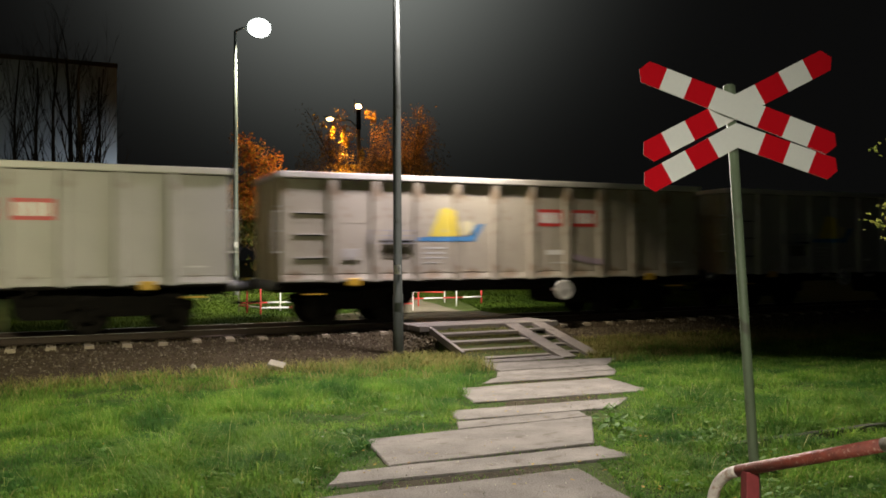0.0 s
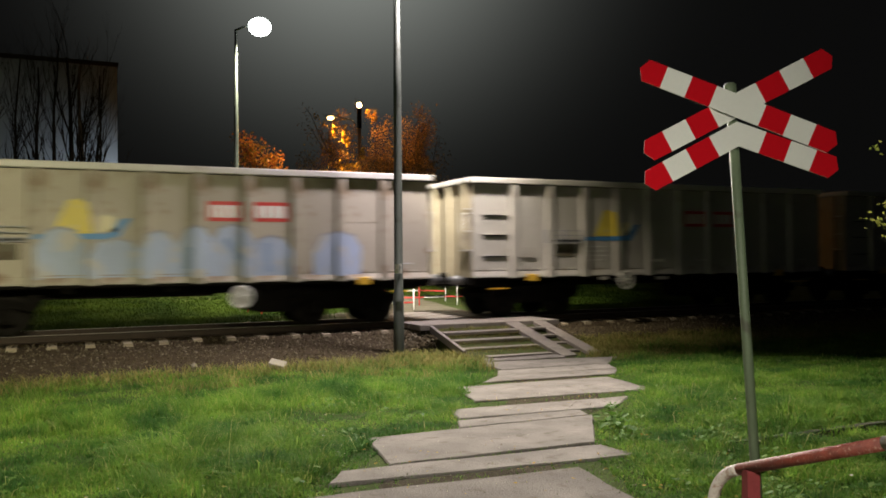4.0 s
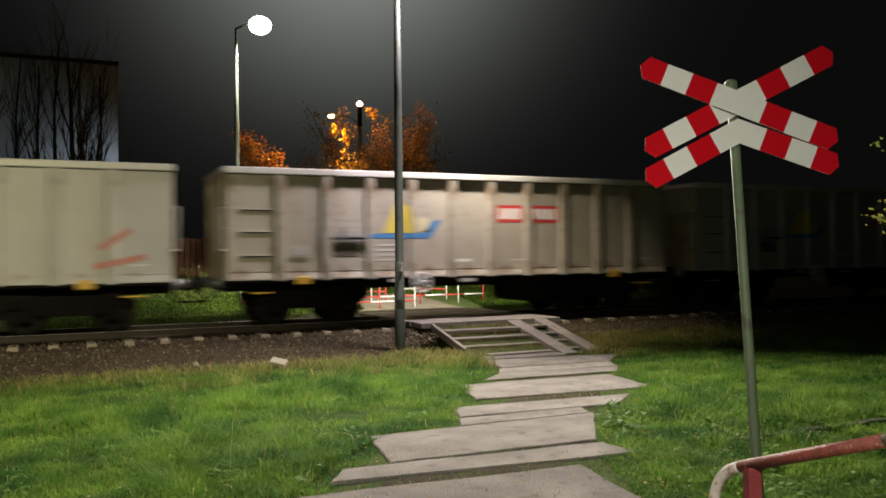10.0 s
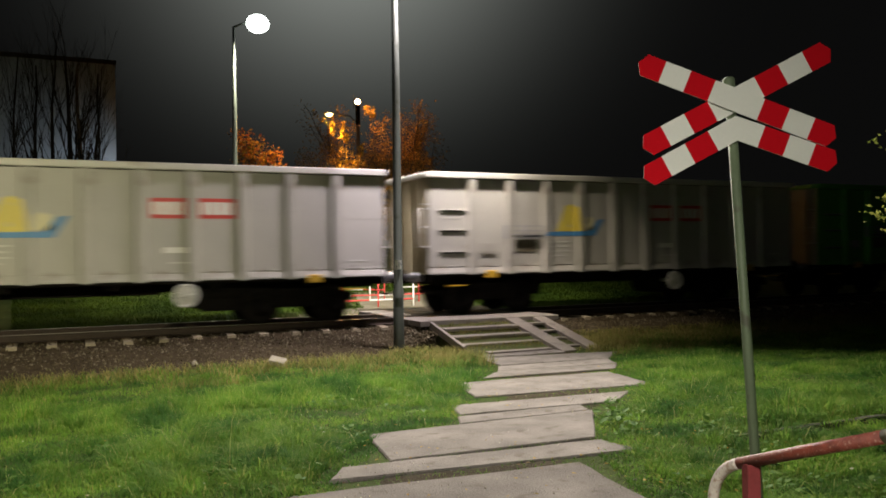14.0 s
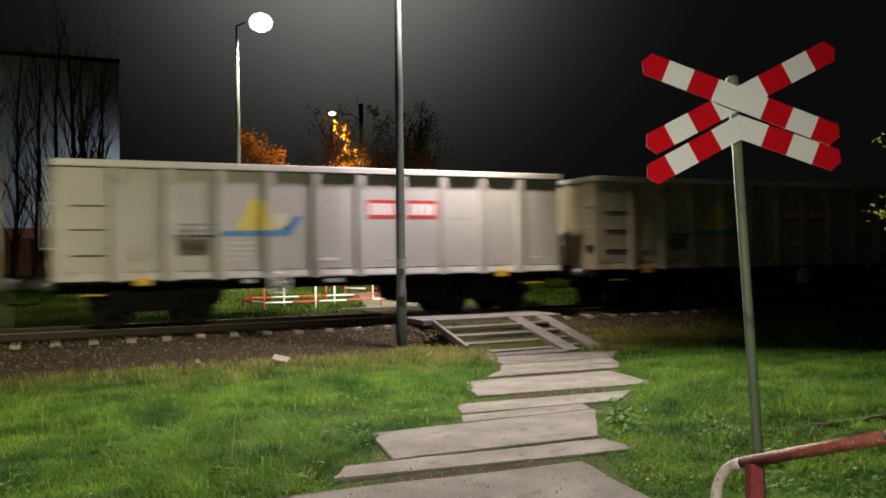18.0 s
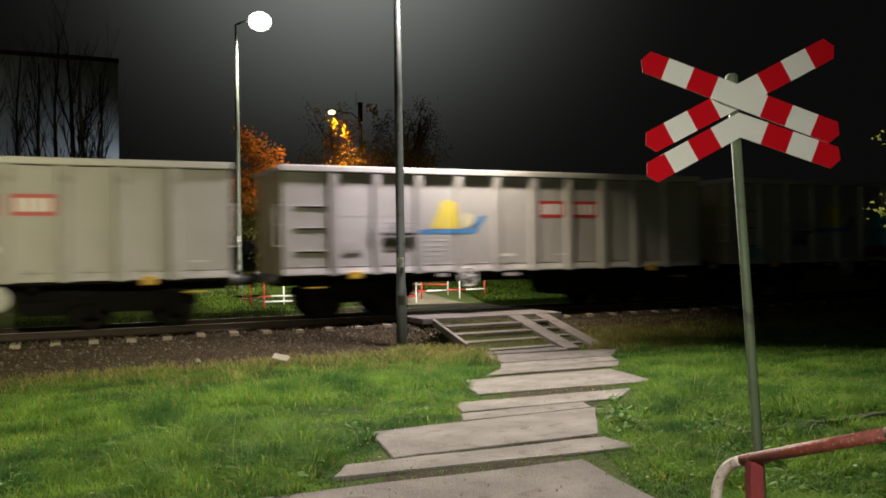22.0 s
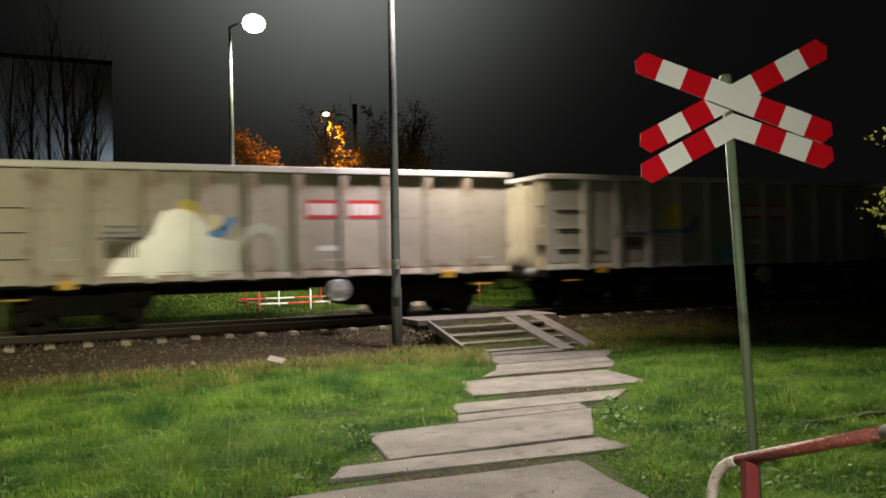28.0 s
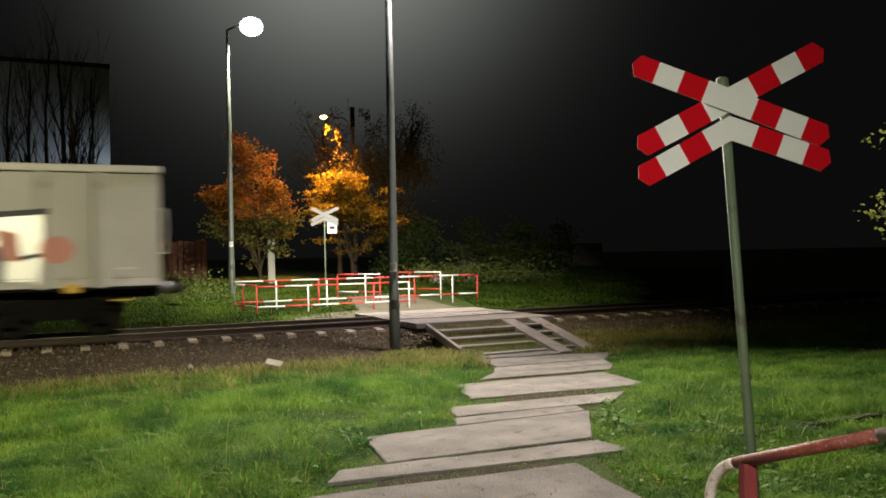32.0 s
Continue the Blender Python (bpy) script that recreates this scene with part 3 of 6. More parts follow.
def cross_sign(at, front=M_SIGNW, stripe=M_SIGNR, label="", post_z=(-2.75, 0.15)):
    """Two crossed boards over a bent half cross, seen from the front along -y; the origin is the crossing of the boards."""
    root = thing("crossing_sign", at, label, "sign", "crossing signs")
    L, W, cut = 0.57, 0.0615, 0.034
    t = 0.006

    def outline(a, e, lo_tip, hi_tip, k=0.0):
        """A length of board from a to e; a tip is cut to a blunt point, an inner end upright."""
        o = [(a + cut, -W) if lo_tip else (a + k, -W), (e - cut, -W) if hi_tip else (e + k, -W)]
        o += [(e, 0.0), (e - cut, W)] if hi_tip else [(e - k, W)]
        o += [(a + cut, W), (a, 0.0)] if lo_tip else [(a - k, W)]
        return o

    def board(name, turn, dy, halves=(-1, 1), shift=(0, 0)):
        lo, hi = (-L if -1 in halves else 0.0), (L if 1 in halves else 0.0)
        k = math.tan(radians(turn)) * W if len(halves) == 1 else 0.0
        bm = bmesh.new()
        prism(bm, outline(lo, hi, lo < 0, hi > 0, k), -t / 2, t / 2)
        return part(name, bm, front, root, at=Matrix.Translation((shift[0], dy, shift[1])) @ pose(0, 0, 0, 0, turn, 0))

    def stripes(b, spans):
        for a, e, lo_tip, hi_tip in spans:
            bm = bmesh.new()
            prism(bm, outline(a, e, lo_tip, hi_tip), -t / 2 - 0.002, -t / 2 - 0.0005)
            part("red_stripe", bm, stripe, b)

    full = [(-L, -0.43, True, False), (-0.286, -0.145, False, False), (0.14, 0.282, False, False), (0.428, L, False, True)]
    b1 = board("board", 25.7, -0.055, shift=(-0.004, -0.009))
    b2 = board("board", -23.7, -0.035, shift=(0.001, 0.001))
    if stripe:
        stripes(b1, full)
        stripes(b2, full)
    for turn, hv in ((-24.6, (-1,)), (24.0, (1,))):
        b = board("lower_board", turn, -0.05, hv, (-0.012, -0.160))
        if stripe:
            stripes(b, [f for f in full if f[0] * hv[0] > 0])
    bm = bmesh.new()
    tube(bm, [(-0.022, 0, post_z[0]), (-0.022, 0, post_z[1] - 0.1)], 0.0265, 14)
    part("post", bm, M_SIGNPOST, root, "grey-green weathered steel post")
    bm = bmesh.new()
    tube(bm, [(-0.022, 0, post_z[1] - 0.11), (-0.022, 0, post_z[1] - 0.1), (-0.022, 0, post_z[1] - 0.03), (-0.022, 0, post_z[1] - 0.02)], [0.027, 0.033, 0.033, 0.02], 14)
    part("cap", bm, M_SIGNPOST, root)
    for z in (-0.02, -0.2):
        bm = bmesh.new()
        box(bm, -0.045, 0.045, -0.034, 0.034, z - 0.02, z + 0.02, 0.004)
        part("clamp", bm, M_SIGNPOST, root)
    return root


cross_sign(pose(3.378, 3.497, 2.497, 0.5, -3.3, -45.6 + 18), label="red and white crossed boards on a leaning steel post")

# ---- hand rail in the foreground ----


def hand_rail():
    root = thing("hand_rail", pose(0, 0, 0), "bent tube hand rail with chipped red and white paint", "railing")
    A, B = Vector((2.21, 2.288, 0.903)), Vector((2.208, 1.681, 1.121))
    d = (B - A).normalized()
    low, knee = Vector((2.196, 2.41, 0.72)), Vector((2.196, 2.41, 0.86))
    pts = [Vector((2.196, 2.41, -0.25)), Vector((2.196, 2.41, 0.3))]
    for k in range(13):
        u = k / 12
        pts.append(low * (1 - u) ** 2 + knee * 2 * u * (1 - u) + A * u * u)
    bm = bmesh.new()
    tube(bm, pts, 0.0205, 14)
    part("end_bend", bm, M_TUBE_W, root, "white painted bend worn to metal")
    bm = bmesh.new()
    tube(bm, [A, A + d * 0.3, A + d * 0.625], 0.0212, 14)
    part("top_tube", bm, M_TUBE_R, root, "faded red paint rubbed pale along the top")
    bm = bmesh.new()
    tube(bm, [A + d * 0.625, A + d * 0.95], 0.0212, 14)
    part("top_tube", bm, M_TUBE_W, root, "white painted length")
    bm = bmesh.new()
    f = A + d * 0.06
    box(bm, -0.024, 0.024, -0.024, 0.024, -0.3, f.z - 0.008, 0.003, Matrix.Translation((f.x, f.y, 0)) @ Matrix.Rotation(radians(-18), 4, "Z"))
    part("post", bm, M_POST_R, root, "red painted post")


hand_rail()

# ---- lamp posts ----


def street_lamp(name, x, y, z0, top, r0, r1, head, label, glass, n=14):
    root = thing(name, pose(x, y, z0), label, "street lamp", "street lamps")
    h = top - z0
    bm = bmesh.new()
    tube(bm, [(0, 0, -0.2), (0, 0, 0.02), (0, 0, h * 0.14), (0, 0, h * 0.142), (0, 0, h * 0.6), (0, 0, h)], [r0 * 1.02, r0 * 1.02, r0, r0 * 0.86, r0 * 0.75, r1], n)
    part("pole", bm, M_POLE, root)
    hx, hy, hz = head[0] - x, head[1] - y, head[2] - z0
    bm = bmesh.new()
    tube(bm, [(0, 0, h - 0.02), (hx * 0.3, hy * 0.3, h + (hz - h) * 0.6 + 0.02), (hx * 0.75, hy * 0.75, hz + 0.08)], r1 * 0.8, 10)
    part("arm", bm, M_POLE, root)
    bm = bmesh.new()
    box(bm, -0.42, 0.42, -0.17, 0.17, 0.02, 0.14, 0.05)
    hd = part("lamp_head", bm, M_HOUSING, root, at=Matrix.Translation((hx, hy, hz + 0.02)))
    # bowl oversized, so its white disc imitates the lamp's glare
    bm = bmesh.new()
    bmesh.ops.create_uvsphere(bm, u_segments=16, v_segments=8, radius=0.5)
    for v in bm.verts:
        v.co.z *= 0.8
        v.co.y *= 0.9
    for f in bm.faces:
        f.smooth = True
    g = part("glass", bm, glass, hd, "glowing glass bowl, oversized to stand in for glare", at=Matrix.Translation((0, 0, 0.0)))
    g.visible_shadow = False
    for zz in (0.10, 0.187):
        bm = bmesh.new()
        r = r0 * 0.99
        a0 = math.atan2(-y, -x)
        vs = [[bm.verts.new((math.cos(a0 + k * 0.22) * (r + 0.004), math.sin(a0 + k * 0.22) * (r + 0.004), q)) for k in range(-3, 4)] for q in (h * zz, h * zz + 0.22)]
        for k in range(6):
            bm.faces.new((vs[0][k], vs[0][k + 1], vs[1][k + 1], vs[1][k]))
        plate = part("sticker" if zz > 0.15 else "hatch", bm, M_DWHITE if zz > 0.15 else M_POLE, root, "pale paper sticker" if zz > 0.15 else "")
        if zz > 0.15:
            for k0, q0, q1 in ((-1.6, 0.02, 0.10), (0.4, 0.06, 0.19), (1.6, 0.10, 0.17)):
                bm = bmesh.new()
                bar = [bm.verts.new((math.cos(a0 + u * 0.22) * (r + 0.007), math.sin(a0 + u * 0.22) * (r + 0.007), h * zz + q)) for u, q in ((k0, q0), (k0 + 0.7, q0), (k0 + 0.7, q1), (k0, q1))]
                bm.faces.new(bar)
                part("print_bar", bm, M_DGREY, plate)
    return root


street_lamp("street_lamp", 6.58, 35.12, 0.1, 11.25, 0.13, 0.055, (7.58, 35.1, 11.45), "tall galvanised street lamp shining white beyond the track", M_LED)
street_lamp("street_lamp", 7.19, 18.28, -0.6, 9.6, 0.125, 0.06, (8.4, 17.35, 9.85), "galvanised street lamp beside the ballast and the stairs", M_LED)
# post added out of view to carry the side fill
street_lamp("street_lamp", 1.9, -6.9, -0.15, 8.3, 0.12, 0.055, (1.2, -6.0, 8.7), "unseen lamp post added behind the camera for the side fill", M_LED)
# low post added out of view to carry the near fill
street_lamp("path_lamp", -1.9, -2.1, -0.15, 4.4, 0.08, 0.045, (-1.2, -1.5, 4.7), "unseen low lamp post added behind the camera for the near fill", M_LED)

# ---- barriers beyond the track ----


def barrier(points, posts, label, z_top=0.95, z_low=0.3, r=0.026, first=0):
    """A tube barrier: rails along points, painted in red and white lengths, on posts at the given places along it."""
    base = Vector((points[0][0], points[0][1], 0))
    g0 = float(ground_z(0, points[0][1]))
    root = thing("barrier", pose(base.x, base.y, g0), label, "barrier", "barriers at the crossing")
    pts = [Vector((x, y, 0)) - base for x, y in points]
    k = 0
    for zz in (z_top, z_low):
        k = first if zz == z_top else 1 - first
        for a, b in zip(pts, pts[1:]):
            n = max(1, round((b - a).length / 0.9))
            for i in range(n):
                bm = bmesh.new()
                tube(bm, [a + (b - a) * (i / n) + Vector((0, 0, zz)), a + (b - a) * ((i + 1) / n) + Vector((0, 0, zz))], r, 8)
                part("rail_length", bm, (M_FENCE_R, M_FENCE_W)[k % 2], root, ("red", "white")[k % 2] + " painted length")
                k += 1
    for j, (x, y) in enumerate(posts):
        p = Vector((x, y, 0)) - base
        bm = bmesh.new()
        tube(bm, [(p.x, p.y, -0.25), (p.x, p.y, z_top)], r, 8)
        c = (j + 1 + first) % 2
        part("post", bm, (M_FENCE_W, M_FENCE_R)[c], root, ("white", "red")[c] + " painted post")


BAR = "red and white tube barrier beside the footway"
barrier([(5.8, 26.8), (10.4, 26.8), (11.1, 26.8)], [(5.8, 26.8), (7.5, 26.8), (9.8, 26.8), (11.1, 26.8)], BAR, 0.93, 0.28)
barrier([(5.8, 26.85), (5.4, 28.3)], [(5.55, 27.7), (5.4, 28.3)], BAR, 0.98, 0.3)
barrier([(5.4, 28.35), (8.3, 28.3), (11.3, 28.2), (14.5, 28.2)], [(6.8, 28.3), (8.3, 28.3), (8.6, 28.3), (11.9, 28.2), (13.45, 28.2), (14.5, 28.2)], BAR, 1.02, 0.32, first=1)
barrier([(9.85, 31.0), (11.0, 29.4)], [(9.85, 31.0), (10.6, 29.9), (11.0, 29.4)], BAR, 1.02, 0.35)
barrier([(12.4, 31.2), (13.1, 31.0), (13.7, 29.8)], [(12.9, 31.1), (13.7, 29.8)], BAR, 1.02, 0.35)

# the sign of the other side, seen from its back
fs = cross_sign(pose(9.08, 29.95, 3.28, 0, 0, -28), M_SIGNBACK, None, "back of pale crossed boards on a thin post beyond the track", (-3.45, 0.2))
bm = bmesh.new()
box(bm, 0.08, 0.44, -0.02, 0.0, -0.72, -0.30, 0.004)
fp = part("plate", bm, M_SIGNW, fs, "small white plate with a dark mark")
bm = bmesh.new()
box(bm, 0.16, 0.36, -0.026, -0.021, -0.56, -0.45)
part("dark_bar", bm, M_DDARK, fp)

bm = bmesh.new()
box(bm, -0.17, 0.17, -0.1, 0.1, 0, 2.15, 0.02)
solid("concrete_post", bm, M_GREY, "square weathered concrete post in grass", "post", at=pose(9.57, 40.76, 0.45))

# ---- trees ----


def limbs(bm, p, d, length, r, depth, rng, tips, spread=0.55, n=6):
    pts, q, dd = [Vector(p)], Vector(p), Vector(d).normalized()
    steps = 4
    for i in range(steps):
        dd = (dd + Vector((rng.gauss(0, 0.11), rng.gauss(0, 0.11), rng.gauss(0.05, 0.07)))).normalized()
        q = q + dd * (length / steps)
        pts.append(q.copy())
    tube(bm, pts, [r * (1 - 0.11 * i) for i in range(steps + 1)], n, False)
    tips.append(q.copy())
    if depth:
        for _ in range(rng.choice((2, 3, 3))):
            s = rng.uniform(0.45, 1.0)
            o = pts[min(int(s * steps), steps)]
            nd = (dd + Vector((rng.uniform(-1, 1), rng.uniform(-1, 1), rng.uniform(-0.3, 0.6))) * spread).normalized()
            limbs(bm, o, nd, length * rng.uniform(0.55, 0.8), r * 0.55, depth - 1, rng, tips, spread, max(4, n - 1))


def leaves(centres, count, size, rng, spread, droop=0.0, flat=0.75):
    """Many small bent leaves in clumps round the centres."""
    V, F = [], []
    for _ in range(count):
        c = centres[rng.randrange(len(centres))]
        p = Vector(c) + Vector((rng.gauss(0, spread), rng.gauss(0, spread), rng.gauss(0, spread * flat) - abs(rng.gauss(0, droop))))
        s = size * rng.uniform(0.6, 1.3)
        u = Vector((rng.gauss(0, 1), rng.gauss(0, 1), rng.gauss(0, 0.6) - droop)).normalized()
        w = u.cross(Vector((rng.gauss(0, 1), rng.gauss(0, 1), rng.gauss(0, 1)))).normalized()
        k = u.cross(w) * s * 0.18
        o = len(V)
        V += [tuple(p - u * s * 0.5), tuple(p + w * s * 0.3 + k), tuple(p + u * s * 0.5), tuple(p - w * s * 0.3 + k)]
        F += [(o, o + 1, o + 2), (o, o + 2, o + 3)]
    return V, F


def tree(name, at, height, trunk, radius, count, size, material, label, seed, depth=3, droop=0.0, low=0.3, clump=0.4, under=None, flat=0.75, extra_clumps=40):
    rng = random.Random(seed)
    root = thing(name, pose(*at), label, "tree", "trees beyond the track")
    bm = bmesh.new()
    tips = []
    h0 = height * low
    tube(bm, [(0, 0, -0.3), (0.02, 0, h0 * 0.5), (0, 0.03, h0)], [trunk * 1.25, trunk, trunk * 0.9], 9, False)
    for k in range(5):
        a = 2 * math.pi * k / 5 + rng.uniform(-0.4, 0.4)
        out = radius / (height - h0)
        limbs(bm, (0, 0, h0 * rng.uniform(0.8, 1.15)), (math.cos(a) * out * 1.3, math.sin(a) * out * 1.3, 1), (height - h0) * rng.uniform(0.4, 0.52), trunk * 0.5, depth - 1, rng, tips)
    limbs(bm, (0, 0, h0), (0, 0, 1), (height - h0) * 0.6, trunk * 0.7, depth - 1, rng, tips)
    part("trunk", bm, M_BARK, root, "dark branching trunk")
    if material:
        extra = []
        while len(extra) < extra_clumps:
            p = Vector((rng.uniform(-1, 1), rng.uniform(-1, 1), rng.uniform(-1, 1)))
            if 0.35 < p.length < 1.0:
                extra.append(Vector((p.x * radius, p.y * radius, h0 + (height - h0) * (0.5 + p.z * 0.48))))
        every = tips + extra
        split = h0 + (height - h0) * 0.45
        high = [q for q in every if q.z >= split] if under else every
        V, F = leaves(high, int(count * len(high) / len(every)), size, rng, clump, droop, flat)
        part("crown", raw_mesh("crown", V, F, material), material, root, "many small leaves with gaps between")
        if under:
            below = [q for q in every if q.z < split]
            V, F = leaves(below, int(count * len(below) / len(every)), size, rng, clump, droop, flat)
            part("lower_crown", raw_mesh("lower_crown", V, F, under), under, root, "greener leaves low in the crown")
    return root


tree("oak_tree", (9.25, 41.9, 0.45), 6.35, 0.09, 2.0, 10500, 0.19, M_OAK, "small oak in rusty autumn leaf lit by street lamps", 3, depth=4, clump=0.26, low=0.10, under=M_OAKLOW, extra_clumps=44)
tree("maple_tree", (15.0, 44.4, 0.6), 6.2, 0.12, 2.75, 10500, 0.20, M_MAPLE, "maple in yellow autumn leaf lit by a street lamp", 4, depth=4, clump=0.30, low=0.13, flat=0.24, extra_clumps=60)
tree("larch_tree", (18.9, 47.7, 0.7), 9.9, 0.2, 2.9, 9500, 0.13, M_HANG, "dark tree with brown drooping foliage behind the lamp mast", 5, depth=3, droop=0.5, clump=0.28)
birch = tree("birch_tree", (14.9, 46.4, 0.65), 9.6, 0.14, 1.6, 5200, 0.13, M_HANG, "drooping tree with thin brown foliage near the lamp mast", 8, depth=3, droop=0.6, clump=0.26)

# yellow leaves that hang close round the street lamp
rng_ = random.Random(31)
for x_, y_, z_, drop_, n_ in ((12.95, 45.3, 9.72, 0.12, 14), (13.35, 45.3, 9.4, 0.25, 16), (13.95, 45.3, 9.15, 0.5, 34), (14.45, 45.0, 9.1, 0.65, 55), (14.62, 45.0, 8.55, 0.5, 45), (15.5, 44.8, 7.95, 0.5, 40), (16.2, 44.9, 9.95, 0.4, 50), (15.85, 44.9, 10.1, 0.25, 30)):
    V_, F_ = leaves([Vector((x_ - 14.9, y_ - 46.4, z_ - 0.65 - drop_ * k / 4)) for k in range(5)], int(n_ * 1.5), 0.16, rng_, 0.09, 0.1)
    part("hanging_spray", raw_mesh("hanging_spray", V_, F_, M_MAPLE), M_MAPLE, birch, "bright yellow hanging leaves")


def bare_tree(at, height, r, seed, material=None):
    """Upright trunk with steep, thin limbs and twigs."""
    rng = random.Random(seed)
    root = thing("bare_tree", pose(*at), "leafless dark tree with steep limbs before a pale wall", "tree", "bare trees")
    bm = bmesh.new()
    q, pts = Vector((0, 0, -0.2)), []
    lean = rng.uniform(-0.02, 0.02)
    for i in range(9):
        pts.append(q.copy())
        q += Vector((lean + rng.gauss(0, 0.045), rng.gauss(0, 0.05), 1.0)) * height / 9
    tube(bm, pts, [r * (1 - 0.095 * i) for i in range(9)], 8, False)
    part("trunk", bm, material or M_DARKBARK, root)
    bm = bmesh.new()
    for k in range(24):
        s = rng.uniform(0.10, 0.97)
        o = pts[int(s * 8)]
        a = rng.uniform(0, 2 * math.pi)
        limbs(bm, o, (0.28 * math.cos(a), 0.4 * math.sin(a), 1), height * rng.uniform(0.13, 0.23), r * 0.32 * (1.15 - s), 2, rng, [], 0.3, 4)
    part("branching", bm, M_DARKBARK, root, "thin dark limbs and twigs")
    return root


for i, (x_, y_, h_, r_) in enumerate(((-4.4, 46.2, 12.5, 0.13), (-3.3, 45.6, 11.5, 0.15), (-2.3, 45.2, 12.5, 0.12), (-1.4, 44.8, 12.0, 0.15), (-0.5, 44.5, 13.0, 0.13), (0.25, 44.3, 12.5, 0.2), (1.42, 44.0, 11.5, 0.13), (1.68, 43.9, 12.0, 0.09))):
    bare_tree((x_, y_, 0.62), h_, r_, 20 + i)
# lighter bark here puts lamp light on this one trunk into colour
bare_tree((0.95, 44.1, 0.62), 12.0, 0.2, 41, M_BARK)

# ---- hedge, walls, building and lights beyond ----


def hedge(name, x0, x1, y0, y1, z0, z1, count, size, material, label, seed):
    rng = random.Random(seed)
    cs = []
    for _ in range(60):
        x = rng.uniform(x0, x1)
        cs.append(Vector((x, rng.uniform(y0, y1), rng.uniform(z0, z0 + (z1 - z0) * (0.75 + 0.25 * math.sin(x * 1.7 + seed))))))
    V, F = leaves(cs, count, size, rng, 0.45)
    return tagged(new(name, raw_mesh(name, V, F, material)), label, "hedge", kind="stuff")


hedge("hedge", 18, 32, 46.5, 49.5, 0.7, 3.9, 9000, 0.24, M_HEDGE, "dark tall hedge in shadow behind the barriers", 11)
hedge("shrub", 2.5, 6.2, 33, 36, -0.1, 0.65, 3600, 0.13, M_HEDGE, "low dark shrubs near the far lamp post", 12)
hedge("shrub", 16, 23, 36, 40, 0.2, 1.0, 4000, 0.18, M_HEDGE, "low dark shrubs behind the barriers", 13)

bm = bmesh.new()
box(bm, -24, 3.55, 64.4, 76, -0.5, 3.7)
bld = thing("apartment_building", pose(0, 0, 0), "tall blind gable wall of a pale rendered building", "building")
part("ground_floor", bm, M_BRICK, bld, "dark red-brown ground floor")
bm = bmesh.new()
box(bm, -24, 3.58, 64.35, 76, 3.7, 15.6)
part("gable_wall", bm, M_WALL, bld)
bm = bmesh.new()
box(bm, -24.2, 3.65, 64.2, 76.2, 15.6, 15.9, 0.03)
part("roof", bm, M_RAIL, bld)
lamp("twin_flood_light", (4.6, 59.75, 4.4), 310, (0.82, 0.91, 1.0), 0.3, (3.0, 64.4, 4.6), 118)

root = thing("board_fence", pose(0, 0, 0), "red-brown board fence glowing in orange lamp light", "fence")
for i in range(60):
    bm = bmesh.new()
    x = -10 + i * 0.29
    y = 50.6 - 0.46 * (x + 2)
    box(bm, x, x + 0.265, y - 0.02, y + 0.02, 0.3, 2.7 + 0.04 * math.sin(i * 2.3), 0.006)
    part("board", bm, M_BRICK, root)

tw = thing("twin_flood_lamp", pose(4.68, 59.5, 0.76), "pair of bright round flood lamps on a short mast", "lamp")
bm = bmesh.new()
tube(bm, [(0, 0, -0.3), (0, 0, 3.6)], 0.06, 8)
part("mast", bm, M_POLE, tw)
for dx in (-0.41, 0.41):
    bm = bmesh.new()
    tube(bm, [(dx, 0.2, 3.65), (dx, -0.05, 3.65)], [0.18, 0.27], 16)
    hd = part("lamp_shell", bm, M_HOUSING, tw)
    bm = bmesh.new()
    tube(bm, [(dx, -0.052, 3.65), (dx, -0.09, 3.65)], [0.26, 0.19], 16)
    part("lens", bm, M_FLOOD, hd, "glowing white lens")
bm = bmesh.new()
box(bm, -0.1, 0.1, -0.1, 0.1, 0, 2.0, 0.02)
solid("gate_post", bm, M_GREY, "pale post standing in the dark beyond the track", "post", at=pose(3.92, 47.8, 0.75))

# orange lamps on the mast between the trees
om = thing("lamp_mast", pose(15.6, 45.7, 0.65), "wooden lamp mast between autumn trees", "street lamp")
bm = bmesh.new()
tube(bm, [(0, 0, -0.3), (0, 0, 5), (0, 0, 8.52)], [0.15, 0.125, 0.10], 10)
part("mast", bm, M_OPOLE, om)
bm = bmesh.new()
tube(bm, [(-0.15, 0, 8.7), (-0.5, 0, 9.0), (-1.5, -0.2, 9.05)], 0.035, 8)
part("arm", bm, M_POLE, om)
bm = bmesh.new()
box(bm, -2.1, -1.45, -0.38, -0.1, 9.0, 9.12, 0.04)
hd = part("lamp_head", bm, M_HOUSING, om)
bm = bmesh.new()
bmesh.ops.create_uvsphere(bm, u_segments=12, v_segments=8, radius=0.2)
for v in bm.verts:
    v.co = Vector((v.co.x * 1.05 - 1.8, v.co.y - 0.25, v.co.z * 0.6 + 8.97))
g = part("glass", bm, M_SODIUM, hd, "glowing yellow glass")
g.visible_shadow = False
# cup added only to hide the bulb after its lamp goes out
bm = bmesh.new()
tube(bm, [(0, 0, 8.5), (0, 0, 8.55), (0, 0, 9.5), (0, 0, 9.66)], [0.10, 0.135, 0.135, 0.16], 16, False)
tube(bm, [(0, 0, 8.5), (0, 0, 8.52)], 0.10, 16)
part("lamp_cup", bm, M_BLACK, om, "dark deep cup added on the mast head to hide the bulb")
# plate added edge-on to the camera, blocking bulb light towards gable and bare trees
bm = bmesh.new()
